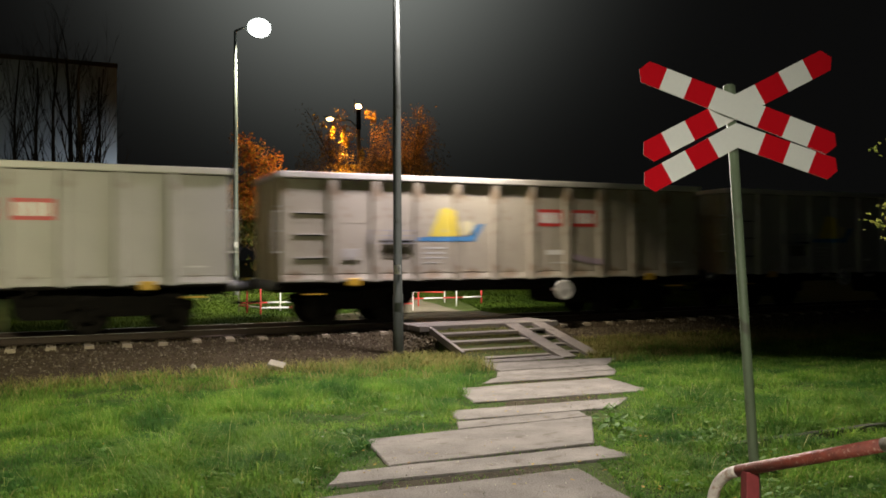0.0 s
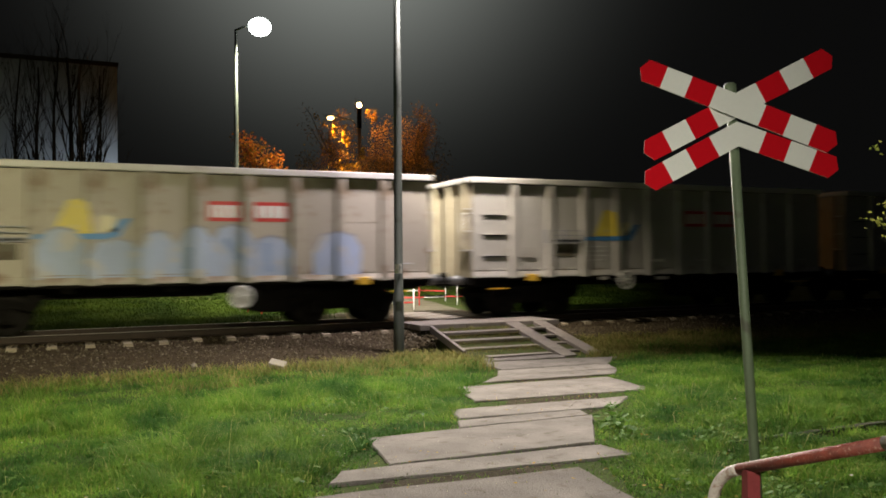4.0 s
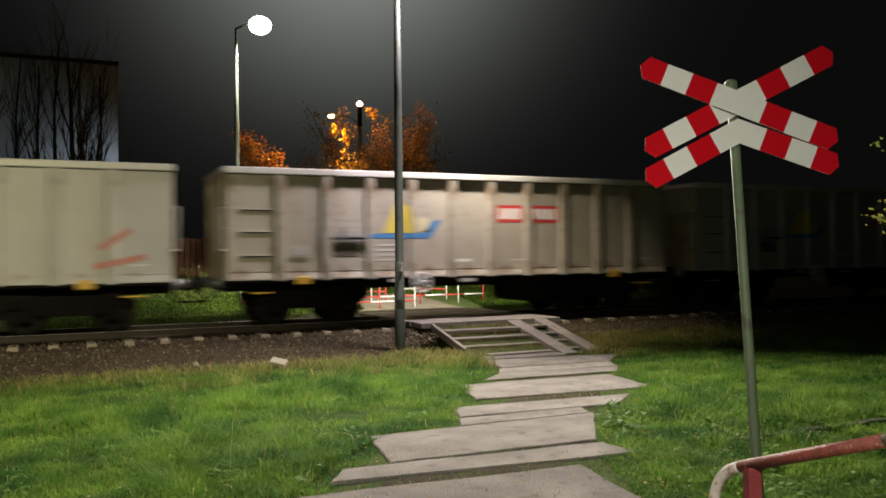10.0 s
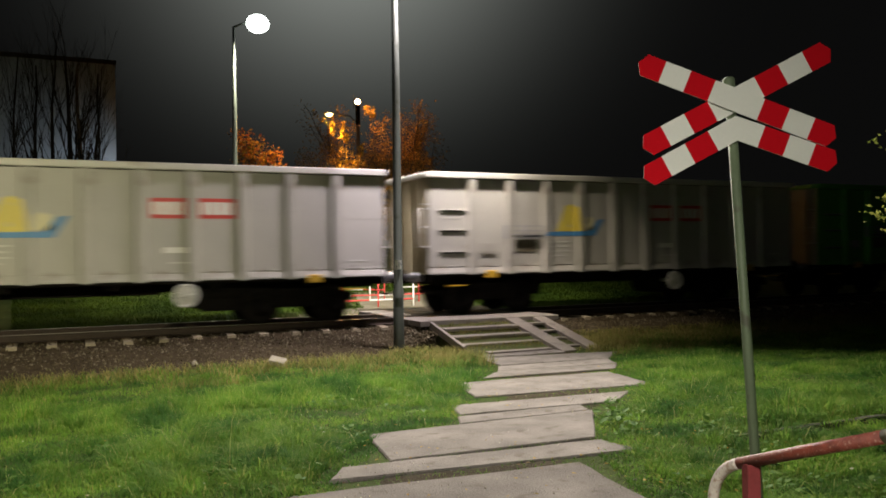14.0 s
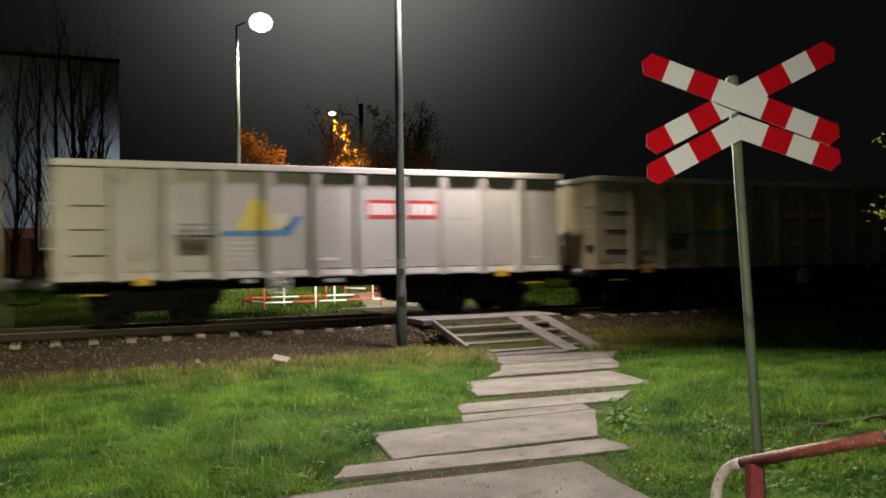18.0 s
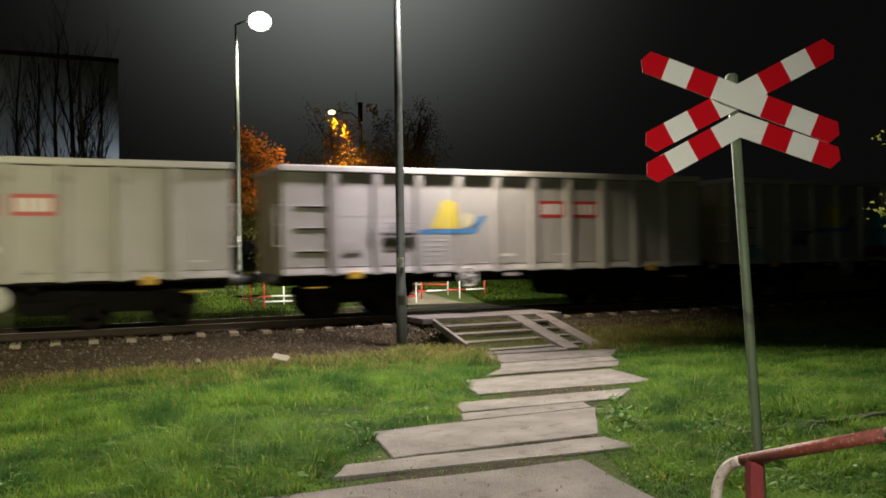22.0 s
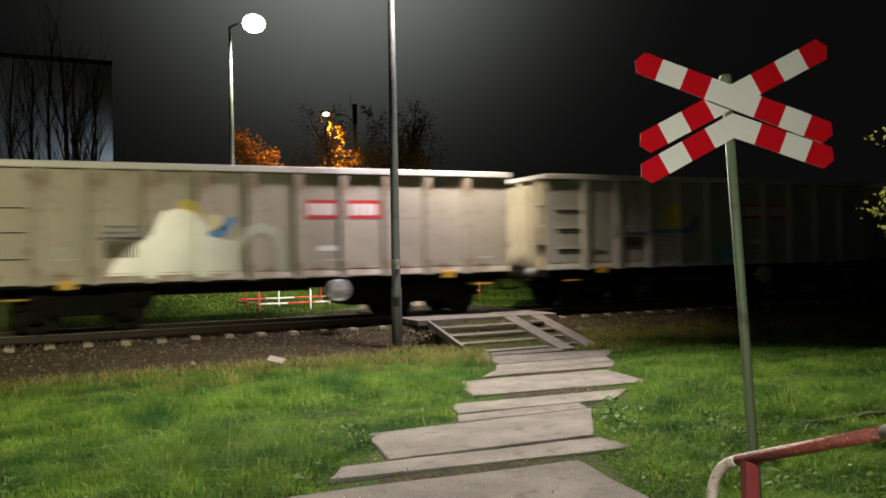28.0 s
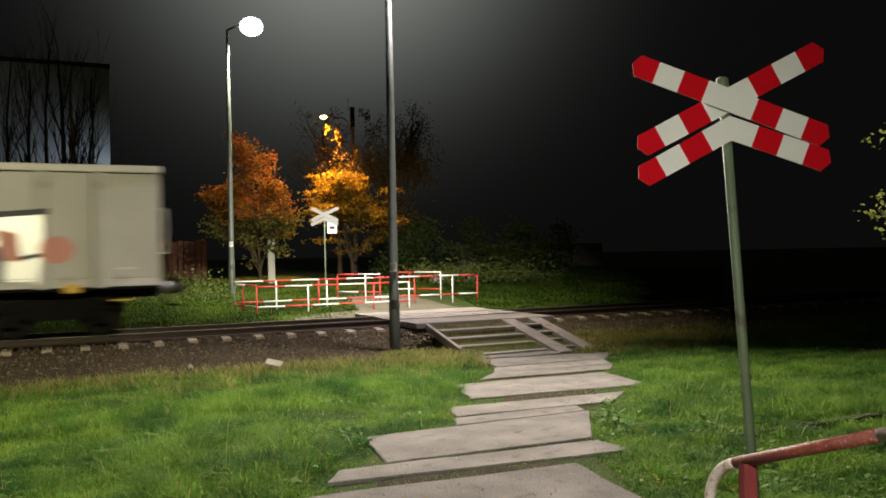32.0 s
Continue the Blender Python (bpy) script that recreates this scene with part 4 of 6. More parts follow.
box(bm, -0.012, 0.012, -0.12, 0.30, 9.5, 10.2, 0.003, Matrix.Translation((-0.24, 0.02, 0)) @ Matrix.Rotation(radians(-18.8), 4, "Z"))
part("side_shield", bm, M_BLACK, om)
bm = bmesh.new()
bmesh.ops.create_uvsphere(bm, u_segments=14, v_segments=10, radius=0.12)
for f in bm.faces:
    f.smooth = True
BULB = part("bulb", bm, M_BULB, om, "orange glowing bulb", at=Matrix.Translation((0, 0, 9.85)))

# low wall and stones on the far right
bm = bmesh.new()
box(bm, 24.4, 36, 50.0, 50.25, 0.4, 2.3, 0.03)
solid("garden_wall", bm, M_STONE, "low pale garden wall in the dark beyond the track", "wall")
for x, y, s in ((17.2, 37.6, 0.55), (18.8, 37.2, 0.5)):
    bm = bmesh.new()
    bmesh.ops.create_icosphere(bm, subdivisions=2, radius=s)
    for v in bm.verts:
        v.co *= 1 + 0.3 * noise.noise(v.co * 2.1 + Vector((x, 0, 0)))
        v.co.z *= 0.7
    solid("boulder", bm, M_STONE, "pale boulder lying behind the barriers", "stone", "boulders", at=pose(x, y, 0.4))

# worn kerb sunk in the lawn, in line with the edge of the path
for x0_, x1_, y_ in ((5.9, 7.6, 6.2), (7.62, 9.4, 6.21)):
    bm = bmesh.new()
    box(bm, x0_, x1_, y_ - 0.05, y_ + 0.05, -0.3, -0.135, 0.012)
    bmesh.ops.subdivide_edges(bm, edges=[e for e in bm.edges if e.calc_length() > 1], cuts=14)
    for v in bm.verts:
        v.co += noise.noise_vector(v.co * 4.0) * 0.014
    solid("kerb", bm, M_KERB, "concrete kerb sunk in the grass, coloured dark for its shaded face", "kerb", "sunken kerbs")

# stones in the grass
for x, y, s, lab in ((2.5, 18.1, 0.07, "small white stone on the gravel"), (4.0, 17.0, 0.2, "pale broken slab lying in grass")):
    bm = bmesh.new()
    if s < 0.1:
        bmesh.ops.create_icosphere(bm, subdivisions=2, radius=s)
        for v in bm.verts:
            v.co *= 1 + 0.35 * noise.noise(v.co * 14)
    else:
        box(bm, -0.17, 0.17, -0.14, 0.14, -0.05, 0.05, 0.015)
    solid("stone", bm, M_STONE, lab, "stone", at=pose(x, y, float(ground_z(x, y)) + (0.03 if s < 0.1 else 0.12), 16 if s > 0.1 else 0, 14 if s > 0.1 else 0, -24))

# ---- the train: high-sided coal wagons ----
LENGTH, PITCH, SPEED = 12.8, 14.04, 12.768
RIBS = [1.26 + 1.142 * i for i in range(10)]
RIB_W = 0.13
Y_PANEL, Y_RIB = -1.395, -1.505


def clip_x(poly, a, b):
    """The part of a convex or simple outline (x, z) between x = a and x = b."""
    for s, lim in ((1, a), (-1, b)):
        out = []
        for i, p in enumerate(poly):
            q = poly[(i + 1) % len(poly)]
            ip, iq = s * (p[0] - lim) >= 0, s * (q[0] - lim) >= 0
            if ip:
                out.append(p)
            if ip != iq:
                f = (lim - p[0]) / (q[0] - p[0])
                out.append((lim, p[1] + f * (q[1] - p[1])))
        poly = out
        if len(poly) < 3:
            return []
    return poly


ZONES = []
edge = 0.0
for r_ in RIBS:
    ZONES += [(edge, r_ - RIB_W, Y_PANEL), (r_ - RIB_W, r_ + RIB_W, Y_RIB)]
    edge = r_ + RIB_W
ZONES.append((edge, LENGTH, Y_PANEL))


def paint(bm, poly, lift=0.006, flanks=True):
    """Lays a painted outline on panels and ribs as one film, down the flanks of the ribs too unless they stay bare."""
    for i, (a, b, y) in enumerate(ZONES):
        q = clip_x(poly, a, b)
        if len(q) < 3:
            continue
        bm.faces.new([bm.verts.new((x, y - lift, z)) for x, z in q])
        if flanks and i + 1 < len(ZONES):
            zs = sorted({z for x, z in q if abs(x - b) < 1e-6})
            y2 = ZONES[i + 1][2]
            for z0, z1 in zip(zs[0::2], zs[1::2]):
                bm.faces.new([bm.verts.new(v) for v in ((b, y - lift, z0), (b, y2 - lift, z0), (b, y2 - lift, z1), (b, y - lift, z1))])
    bmesh.ops.remove_doubles(bm, verts=bm.verts[:], dist=1e-5)
    return bm


def rect(a, b, c, d):
    return [(a, c), (b, c), (b, d), (a, d)]


def blob(cx, cz, rx, rz, n=18, wob=0.0, seed=0):
    rng = random.Random(seed)
    return [(cx + rx * math.cos(2 * math.pi * i / n) * (1 + rng.uniform(-wob, wob)), cz + rz * math.sin(2 * math.pi * i / n) * (1 + rng.uniform(-wob, wob))) for i in range(n)]


def stroke(pts, w):
    """Thick polyline as a row of outlines."""
    out = []
    for p, q in zip(pts, pts[1:]):
        d = Vector((q[0] - p[0], q[1] - p[1]))
        if d.length < 1e-6:
            continue
        d.normalize()
        k = Vector((-d.y, d.x)) * w / 2
        e = d * w * 0.3
        out.append([(p[0] - e.x + k.x, p[1] - e.y + k.y), (p[0] - e.x - k.x, p[1] - e.y - k.y), (q[0] + e.x - k.x, q[1] + e.y - k.y), (q[0] + e.x + k.x, q[1] + e.y + k.y)])
    return out


def painted(name, polys, material, parent, label="", lift=0.006, flanks=True):
    for i, p in enumerate(polys):
        made = part(name, paint(bmesh.new(), p, lift + 0.0004 * (i % 5), flanks), material, parent, label)
    return made


def panel_mesh(w):
    """Pressed sheet with a weld at half height; lip and flared foot shaped to give a shaded line and a lit strip."""
    bm = bmesh.new()
    box(bm, 0.0, w, Y_PANEL, Y_PANEL + 0.04, 1.13, 3.635, 0.006)
    box(bm, 0.0, w, Y_PANEL - 0.016, Y_PANEL + 0.002, 1.318, 1.338, 0.003)
    box(bm, 0.0, w, Y_PANEL - 0.004, Y_PANEL + 0.002, 2.565, 2.577)
    foot = [(Y_PANEL + 0.01, 1.295), (Y_PANEL - 0.012, 1.285), (Y_PANEL - 0.055, 1.16), (Y_PANEL - 0.055, 1.125), (Y_PANEL + 0.01, 1.125)]
    a = [bm.verts.new((0.0, y, z)) for y, z in foot]
    b = [bm.verts.new((w, y, z)) for y, z in foot]
    bm.faces.new(a), bm.faces.new(b[::-1])
    for i in range(5):
        bm.faces.new((a[i], b[i], b[(i + 1) % 5], a[(i + 1) % 5]))
    return mesh_of("side_panel", bm, M_PAINT)


def bogie(parent, cx):
    b = part("bogie", bogie_bolster(), M_BLACK, parent, "dark two-axle bogie", at=Matrix.Translation((cx, 0, 0)))
    for ex in (-1.31, 1.31):
        part("end_beam", ME["end_beam"], M_BLACK, b, at=Matrix.Translation((ex, 0, 0)))
    for s in (-1, 1):
        part("side_frame", ME["side_frame"], M_BLACK, b, at=Matrix.Translation((0, s * 1.0, 0)))
        for ax in (-0.9, 0.9):
            part("axle_box", ME["axle_box"], M_BLACK, b, at=Matrix.Translation((ax, s * 1.06, 0.46)))
            part("spring", ME["spring"], M_BLACK, b, at=Matrix.Translation((ax * 0.62, s * 1.02, 0.5)))
    for ax in (-0.9, 0.9):
        part("wheelset", ME["wheelset"], M_WHEEL, b, "steel wheels on an axle", at=Matrix.Translation((ax, 0, 0.46)))
    return b


def bogie_bolster():
    bm = bmesh.new()
    box(bm, -0.25, 0.25, -1.0, 1.0, 0.5, 0.85, 0.03)
    return bm


ME = {}


def shared_meshes():
    bm = bmesh.new()
    prism(bm, [(-1.4, 0.52), (-1.1, 0.62), (-0.55, 0.40), (0.55, 0.40), (1.1, 0.62), (1.4, 0.52), (1.4, 0.72), (0.7, 0.86), (-0.7, 0.86), (-1.4, 0.72)], -0.06, 0.06)
    ME["side_frame"] = mesh_of("side_frame", bm, M_BLACK)
    bm = bmesh.new()
    box(bm, -0.04, 0.04, -0.95, 0.95, 0.5, 0.65, 0.02)
    ME["end_beam"] = mesh_of("end_beam", bm, M_BLACK)
    bm = bmesh.new()
    box(bm, -0.16, 0.16, -0.12, 0.08, -0.17, 0.2, 0.03)
    tube(bm, [(0, -0.12, 0), (0, -0.17, 0)], [0.13, 0.11], 12)
    ME["axle_box"] = mesh_of("axle_box", bm, M_BLACK)
    bm = bmesh.new()
    tube(bm, [(0, 0, -0.1), (0, 0, 0.22)], 0.085, 10)
    ME["spring"] = mesh_of("spring", bm, M_BLACK)
    bm = bmesh.new()
    tube(bm, [(0, -1.05, 0), (0, 1.05, 0)], 0.075, 10)
    for s in (-1, 1):
        y = 0.753 * s
        tube(bm, [(0, y - 0.07 * s, 0), (0, y - 0.068 * s, 0), (0, y - 0.045 * s, 0), (0, y - 0.04 * s, 0), (0, y + 0.06 * s, 0), (0, y + 0.062 * s, 0)], [0.2, 0.487, 0.487, 0.462, 0.459, 0.2], 28)
        tube(bm, [(0, y + 0.05 * s, 0), (0, y + 0.1 * s, 0)], [0.16, 0.12], 14)
    for k in range(3):
        a = k * 2.094
        box(bm, 0.22, 0.40, -0.83, -0.813, -0.05, 0.05, 0, Matrix.Rotation(a, 4, "Y"))
    ME["wheelset"] = mesh_of("wheelset", bm, M_WHEEL)
    ME["end_panel"] = panel_mesh(RIBS[0] - RIB_W)
    ME["mid_panel"] = panel_mesh(1.142 - 2 * RIB_W)
    bm = bmesh.new()
    o = [(-RIB_W, Y_PANEL + 0.01), (-RIB_W * 0.68, Y_RIB), (RIB_W * 0.68, Y_RIB), (RIB_W, Y_PANEL + 0.01)]
    lo = [bm.verts.new((x, y, 1.10)) for x, y in o]
    hi = [bm.verts.new((x, y, 3.65)) for x, y in o]
    for i in range(3):
        bm.faces.new((lo[i], lo[i + 1], hi[i + 1], hi[i]))
    bm.faces.new(lo), bm.faces.new(hi[::-1])
    ME["rib"] = mesh_of("rib", bm, M_PAINT)


shared_meshes()


def wagon(at, disc):
    """One wagon; disc: the kind with a dished brake wheel near the middle, else an open wheel nearer the end."""
    w = thing("coal_wagon", at, "pale grey high-sided open coal wagon rolling on the track", "freight wagon", "wagons of the train")
    part("side_panel", ME["end_panel"], M_PAINT, w)
    part("side_panel", ME["end_panel"], M_PAINT, w, at=Matrix.Translation((RIBS[-1] + RIB_W, 0, 0)))
    for r in RIBS[:-1]:
        part("side_panel", ME["mid_panel"], M_PAINT, w, at=Matrix.Translation((r + RIB_W, 0, 0)))
    for r in RIBS:
        part("rib", ME["rib"], M_PAINT, w, at=Matrix.Translation((r, 0, 0)))
    bm = bmesh.new()
    box(bm, 0, LENGTH, 1.38, 1.42, 1.13, 3.648, 0.006)
    for r in RIBS:
        box(bm, r - RIB_W, r + RIB_W, 1.42, 1.49, 1.12, 3.648)
    part("far_side_wall", bm, M_PAINT, w)
    for y in (-1.46, 1.46):
        bm = bmesh.new()
        box(bm, -0.05, LENGTH + 0.05, y - 0.065, y + 0.065, 3.65, 3.81, 0.02)
        part("top_rim", bm, M_RIM, w, "pale box-section top rim")
    for x, s in ((0.0, -1), (LENGTH, 1)):
        bm = bmesh.new()
        box(bm, x - 0.085, x + 0.085, -1.36, 1.36, 3.67, 3.805, 0.02)
        part("end_rim", bm, M_RIM, w)
        bm = bmesh.new()
        box(bm, x - s * 0.06, x, -1.39, 1.37, 1.13, 3.668, 0.006)
        part("end_wall", bm, M_END, w, "end wall brown with grime")
        for y in (-0.95, 0.0, 0.95):
            bm = bmesh.new()
            box(bm, min(x, x + s * 0.08), max(x, x + s * 0.08), y - 0.08, y + 0.08, 1.12, 3.667, 0.01)
            part("end_rib", bm, M_END, w)
        for z in (2.35, 2.95):
            bm = bmesh.new()
            box(bm, min(x + s * 0.002, x + s * 0.05), max(x + s * 0.002, x + s * 0.05), -1.3, -1.04, z, z + 0.04)
            part("end_bar", bm, M_RIM, w)
        bm = bmesh.new()
        q = x + s * 0.17
        tube(bm, [(x, -1.33, 2.85), (q, -1.33, 2.85), (q, -1.33, 1.85), (x, -1.33, 1.85)], 0.013, 8)
        tube(bm, [(x, -1.05, 2.85), (q, -1.05, 2.85), (q, -1.05, 1.85), (x, -1.05, 1.85)], 0.013, 8)
        box(bm, min(x, q), max(x, q), -1.34, -1.04, 1.83, 1.87)
        part("grab_rail", bm, M_RIM, w, "pale grab rail")
    bm = bmesh.new()
    box(bm, 0.05, LENGTH - 0.05, -1.38, 1.38, 1.14, 1.22)
    part("floor", bm, M_PAINT2, w)
    bm = bmesh.new()
    for y in (-0.55, 0.55):
        box(bm, 0.0, LENGTH, y - 0.1, y + 0.1, 0.84, 1.13, 0.01)
    for x in (0.06, 1.9, 4.2, 6.4, 8.6, 10.9, 12.74):
        box(bm, x - 0.08, x + 0.08, -1.36, 1.36, 0.92, 1.12, 0.01)
    part("underframe", bm, M_BLACK, w)
    bm = bmesh.new()
    box(bm, 0.0, LENGTH, -1.43, -1.30, 1.05, 1.123, 0.01)
    part("sill", bm, M_BLACK, w)
    # black strip behind the panel tops puts the rim's shade into colour
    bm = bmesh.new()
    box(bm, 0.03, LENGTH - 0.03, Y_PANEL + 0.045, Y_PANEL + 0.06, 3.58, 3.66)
    part("rim_channel", bm, M_BLACK, w, "black strip standing in for shade under the rim")
    # step lips in the end bay, with dark strips painted below for their shade
    for z, dark in ((2.80, 0.03), (2.27, 0.03), (1.70, 0.035)):
        bm = bmesh.new()
        box(bm, 0.36, 1.06, Y_PANEL - 0.006, Y_PANEL - 0.001, z - dark, z)
        part("step_opening", bm, M_DDARK, w, "dark strip standing in for shade under the step")
        bm = bmesh.new()
        box(bm, 0.30, 1.12, Y_PANEL - 0.05, Y_PANEL, z + 0.002, z + 0.022, 0.004)
        part("step", bm, M_PAINT, w)
    # card rack, hatch and plates
    bm = bmesh.new()
    for z in (2.07, 2.15, 2.26, 2.39):
        box(bm, 2.24, 3.47, Y_PANEL - 0.105, Y_PANEL - 0.08, z - 0.011, z + 0.011)
    for x in (2.24, 2.85, 3.44):
        box(bm, x, x + 0.03, Y_PANEL - 0.105, Y_PANEL, 2.05, 2.41)
    rk = part("card_rack", bm, M_DGREY, w, "dark grey wire card rack")
    for x0, x1 in ((2.30, 2.62), (2.72, 3.40)):
        bm = bmesh.new()
        box(bm, x0, x1, Y_PANEL - 0.082, Y_PANEL - 0.076, 2.075, 2.15)
        part("card", bm, M_DDARK, rk, "dark card in the rack")
    bm = bmesh.new()
    box(bm, 2.60, 3.27, Y_PANEL - 0.014, Y_PANEL - 0.002, 1.68, 2.02, 0.004)
    part("hatch", bm, M_HATCH, w, "rusty brown square hatch")
    bm = bmesh.new()
    box(bm, 1.53, 1.95, Y_PANEL - 0.02, Y_PANEL - 0.001, 1.70, 1.93, 0.004)
    pl = part("data_plate", bm, M_SMUDGE, w)
    bm = bmesh.new()
    box(bm, 1.51, 1.97, Y_PANEL - 0.04, Y_PANEL - 0.001, 1.655, 1.675)
    part("label_lip", bm, M_RIM, pl)
    for q in (rect(3.72, 4.36, 1.93, 1.97), rect(3.72, 4.30, 1.80, 1.84), rect(3.72, 4.36, 1.68, 1.71), rect(3.72, 4.2, 1.55, 1.58), rect(7.6, 8.0, 1.52, 1.55), rect(11.85, 12.3, 1.5, 1.54)):
        painted("lettering_bar", [q], M_LETTER, w)
    painted("white_plate", [rect(7.46, 7.98, 1.76, 1.89) if disc else rect(5.9, 6.4, 1.50, 1.58)], M_DWHITE, w)
    painted("sail_mark", [[(3.90, 2.25), (4.70, 2.25), (4.66, 2.62), (4.60, 2.92), (4.42, 3.02), (4.22, 2.96), (4.07, 2.62), (3.96, 2.38)]], M_DLOGO_Y, w, "yellow sail shape")
    painted("small_sail_mark", [[(4.78, 2.28), (5.2, 2.28), (5.16, 2.60), (4.98, 2.68), (4.84, 2.6)]], M_DPALE, w, "pale yellow small sail shape")
    painted("wave_mark", [[(3.50, 2.12), (5.20, 2.12), (5.52, 2.60), (5.30, 2.58), (4.98, 2.25), (3.55, 2.23)]], M_DLOGO_B, w, "blue wave shape")
    for a, b, n in ((7.18, 7.98, 5), (8.24, 9.10, 4)):
        pl = painted("red_plate", [rect(a, b, 2.55, 3.02)], M_DRED, w, "red panel with a broken white bar", 0.006)
        step = (b - a - 0.12) / n
        for c in range(n):
            painted("white_bar", [rect(a + 0.06 + c * step, a + 0.03 + (c + 1) * step, 2.64, 2.93)], M_DWHITE, pl, "", 0.011)
    for x in (1.82, 10.98):
        bm = bmesh.new()
        box(bm, x - 0.18, x + 0.18, -1.46, -1.36, 1.0, 1.2, 0.02)
        part("jacking_bracket", bm, M_YELLOW, w, "yellow jacking bracket")
    # brake wheel with a rim and spokes
    bx, bz = (7.92, 0.78) if disc else (4.89, 0.98)
    bm = bmesh.new()
    tube(bm, [(bx + 0.245 * math.cos(a), -1.55, bz + 0.245 * math.sin(a)) for a in [2 * math.pi * k / 20 for k in range(21)]], 0.034, 6, False)
    for k in range(4):
        a = math.pi * k / 4 + 0.2
        tube(bm, [(bx - 0.24 * math.cos(a), -1.55, bz - 0.24 * math.sin(a)), (bx + 0.24 * math.cos(a), -1.55, bz + 0.24 * math.sin(a))], 0.02, 6)
    tube(bm, [(bx, -1.56, bz), (bx, -1.0, bz)], 0.045, 8)
    wh = part("brake_wheel", bm, M_DISC, w, "white brake hand wheel")
    if disc:
        bm = bmesh.new()
        tube(bm, [(bx, -1.47, bz), (bx, -1.475, bz), (bx, -1.50, bz)], [0.06, 0.15, 0.235], 20)
        part("dish", bm, M_DISC, wh, "pale dished plate behind the spokes")
        bm = bmesh.new()
        box(bm, 3.3, 7.5, -0.62, -0.5, 0.78, 0.98, 0.01)
        part("brake_beam", bm, M_BLACK, w)
    else:
        for x0, x1, z0 in ((4.05, 4.35, 1.0), (6.05, 6.5, 0.97)):
            bm = bmesh.new()
            box(bm, x0, x1, -1.44, -1.42, z0, z0 + 0.09, 0.004)
            part("bracket_plate", bm, M_SMUDGE, w)
    bm = bmesh.new()
    tube(bm, [(8.3, -0.75, 0.78), (8.35, -0.75, 0.78), (9.4, -0.75, 0.78), (9.45, -0.75, 0.78)], [0.1, 0.2, 0.2, 0.1], 12)
    part("air_tank", bm, M_BLACK, w)
    for x0, x1, z0 in ((3.3, 3.75, 0.5), (8.15, 9.6, 0.36)):
        bm = bmesh.new()
        prism(bm, [(x0, 1.03), (x0 + 0.1, z0 + 0.12), (x0 + 0.25, z0), (x1 - 0.25, z0), (x1 - 0.1, z0 + 0.12), (x1, 1.03)], -0.9, 0.9)
        part("brake_gear", bm, M_BLACK, w, "dark brake gear under the floor")
    for x in (0.55, 11.75):
        bm = bmesh.new()
        box(bm, x, x + 0.5, -1.42, -1.22, 0.80, 0.83)
        st = part("shunter_step", bm, M_YELLOW, w, "yellow foot step")
        for h in (x, x + 0.47):
            bm = bmesh.new()
            box(bm, h, h + 0.03, -1.3, -1.26, 0.832, 1.05)
            part("hanger", bm, M_BLACK, st)
    for x, s in ((0.0, -1), (LENGTH, 1)):
        for y in (-0.875, 0.875):
            bm = bmesh.new()
            tube(bm, [(x, y, 1.05), (x + s * 0.3, y, 1.05), (x + s * 0.31, y, 1.05), (x + s * 0.55, y, 1.05)], [0.13, 0.13, 0.09, 0.09], 12)
            bf = part("buffer", bm, M_BUFFER, w, "worn bright steel buffer shank")
            bm = bmesh.new()
            tube(bm, [(x + s * 0.55, y, 1.05), (x + s * 0.575, y, 1.05), (x + s * 0.59, y, 1.05)], [0.2, 0.225, 0.2], 16)
            part("buffer_head", bm, M_WHEEL, bf, "worn round buffer head")
        bm = bmesh.new()
        tube(bm, [(x, 0, 1.0), (x + s * 0.3, 0, 1.0), (x + s * 0.45, 0, 0.9), (x + s * 0.6, 0, 0.95)], 0.05, 8)
        part("coupling", bm, M_BLACK, w)
        bm = bmesh.new()
        tube(bm, [(x, -0.35, 0.95), (x + s * 0.3, -0.33, 0.62), (x + s * 0.58, -0.3, 0.6)], 0.03, 8)
        part("brake_hose", bm, M_BLACK, w)
    for cx in (2.12, 10.68):
        bogie(w, cx)
    return w


def repaint(w, names, material):
    for o in w.children:
        if o.name.split(".")[0] in names:
            o.material_slots[0].link = "OBJECT"
            o.material_slots[0].material = material


def start_x(k):
    """Left end of the body at the clip's start, of the wagon k places before the last."""
    return -0.48 + SPEED * 31.2 - PITCH * k


COUNT = 30
DISC = (2, 3, 5, 6, 9, 10, 11, 15, 16, 25, 26, 28)     # wagons with the dished brake wheel
FIRST = {False: wagon(pose(start_x(0), TRACK, 0), False), True: wagon(pose(start_x(2), TRACK, 0), True)}
WAGONS = [{0: FIRST[False], 2: FIRST[True]}.get(k) or copy_thing(FIRST[k in DISC], pose(start_x(k), TRACK, 0)) for k in range(COUNT)]

BODY = ("side_panel", "rib", "far_side_wall")
GREEN = (4, 14)
for o_ in [o for k_ in (1, 6) for o in WAGONS[k_].children if o.name.split(".")[0] in ("sail_mark", "wave_mark", "small_sail_mark")]:
    bpy.data.objects.remove(o_)
for plate_ in [o for o in WAGONS[1].children if o.name.split(".")[0] == "red_plate"]:
    for o_ in list(plate_.children) + [plate_]:
        bpy.data.objects.remove(o_)
for k_ in GREEN:
    repaint(WAGONS[k_], BODY + ("top_rim", "end_rim"), M_GREEN)
    tagged(WAGONS[k_], "bright green high-sided open coal wagon rolling on the track")
    for o_ in [o for o in WAGONS[k_].children if o.name.split(".")[0] in ("sail_mark", "wave_mark", "small_sail_mark")]:
        bpy.data.objects.remove(o_)
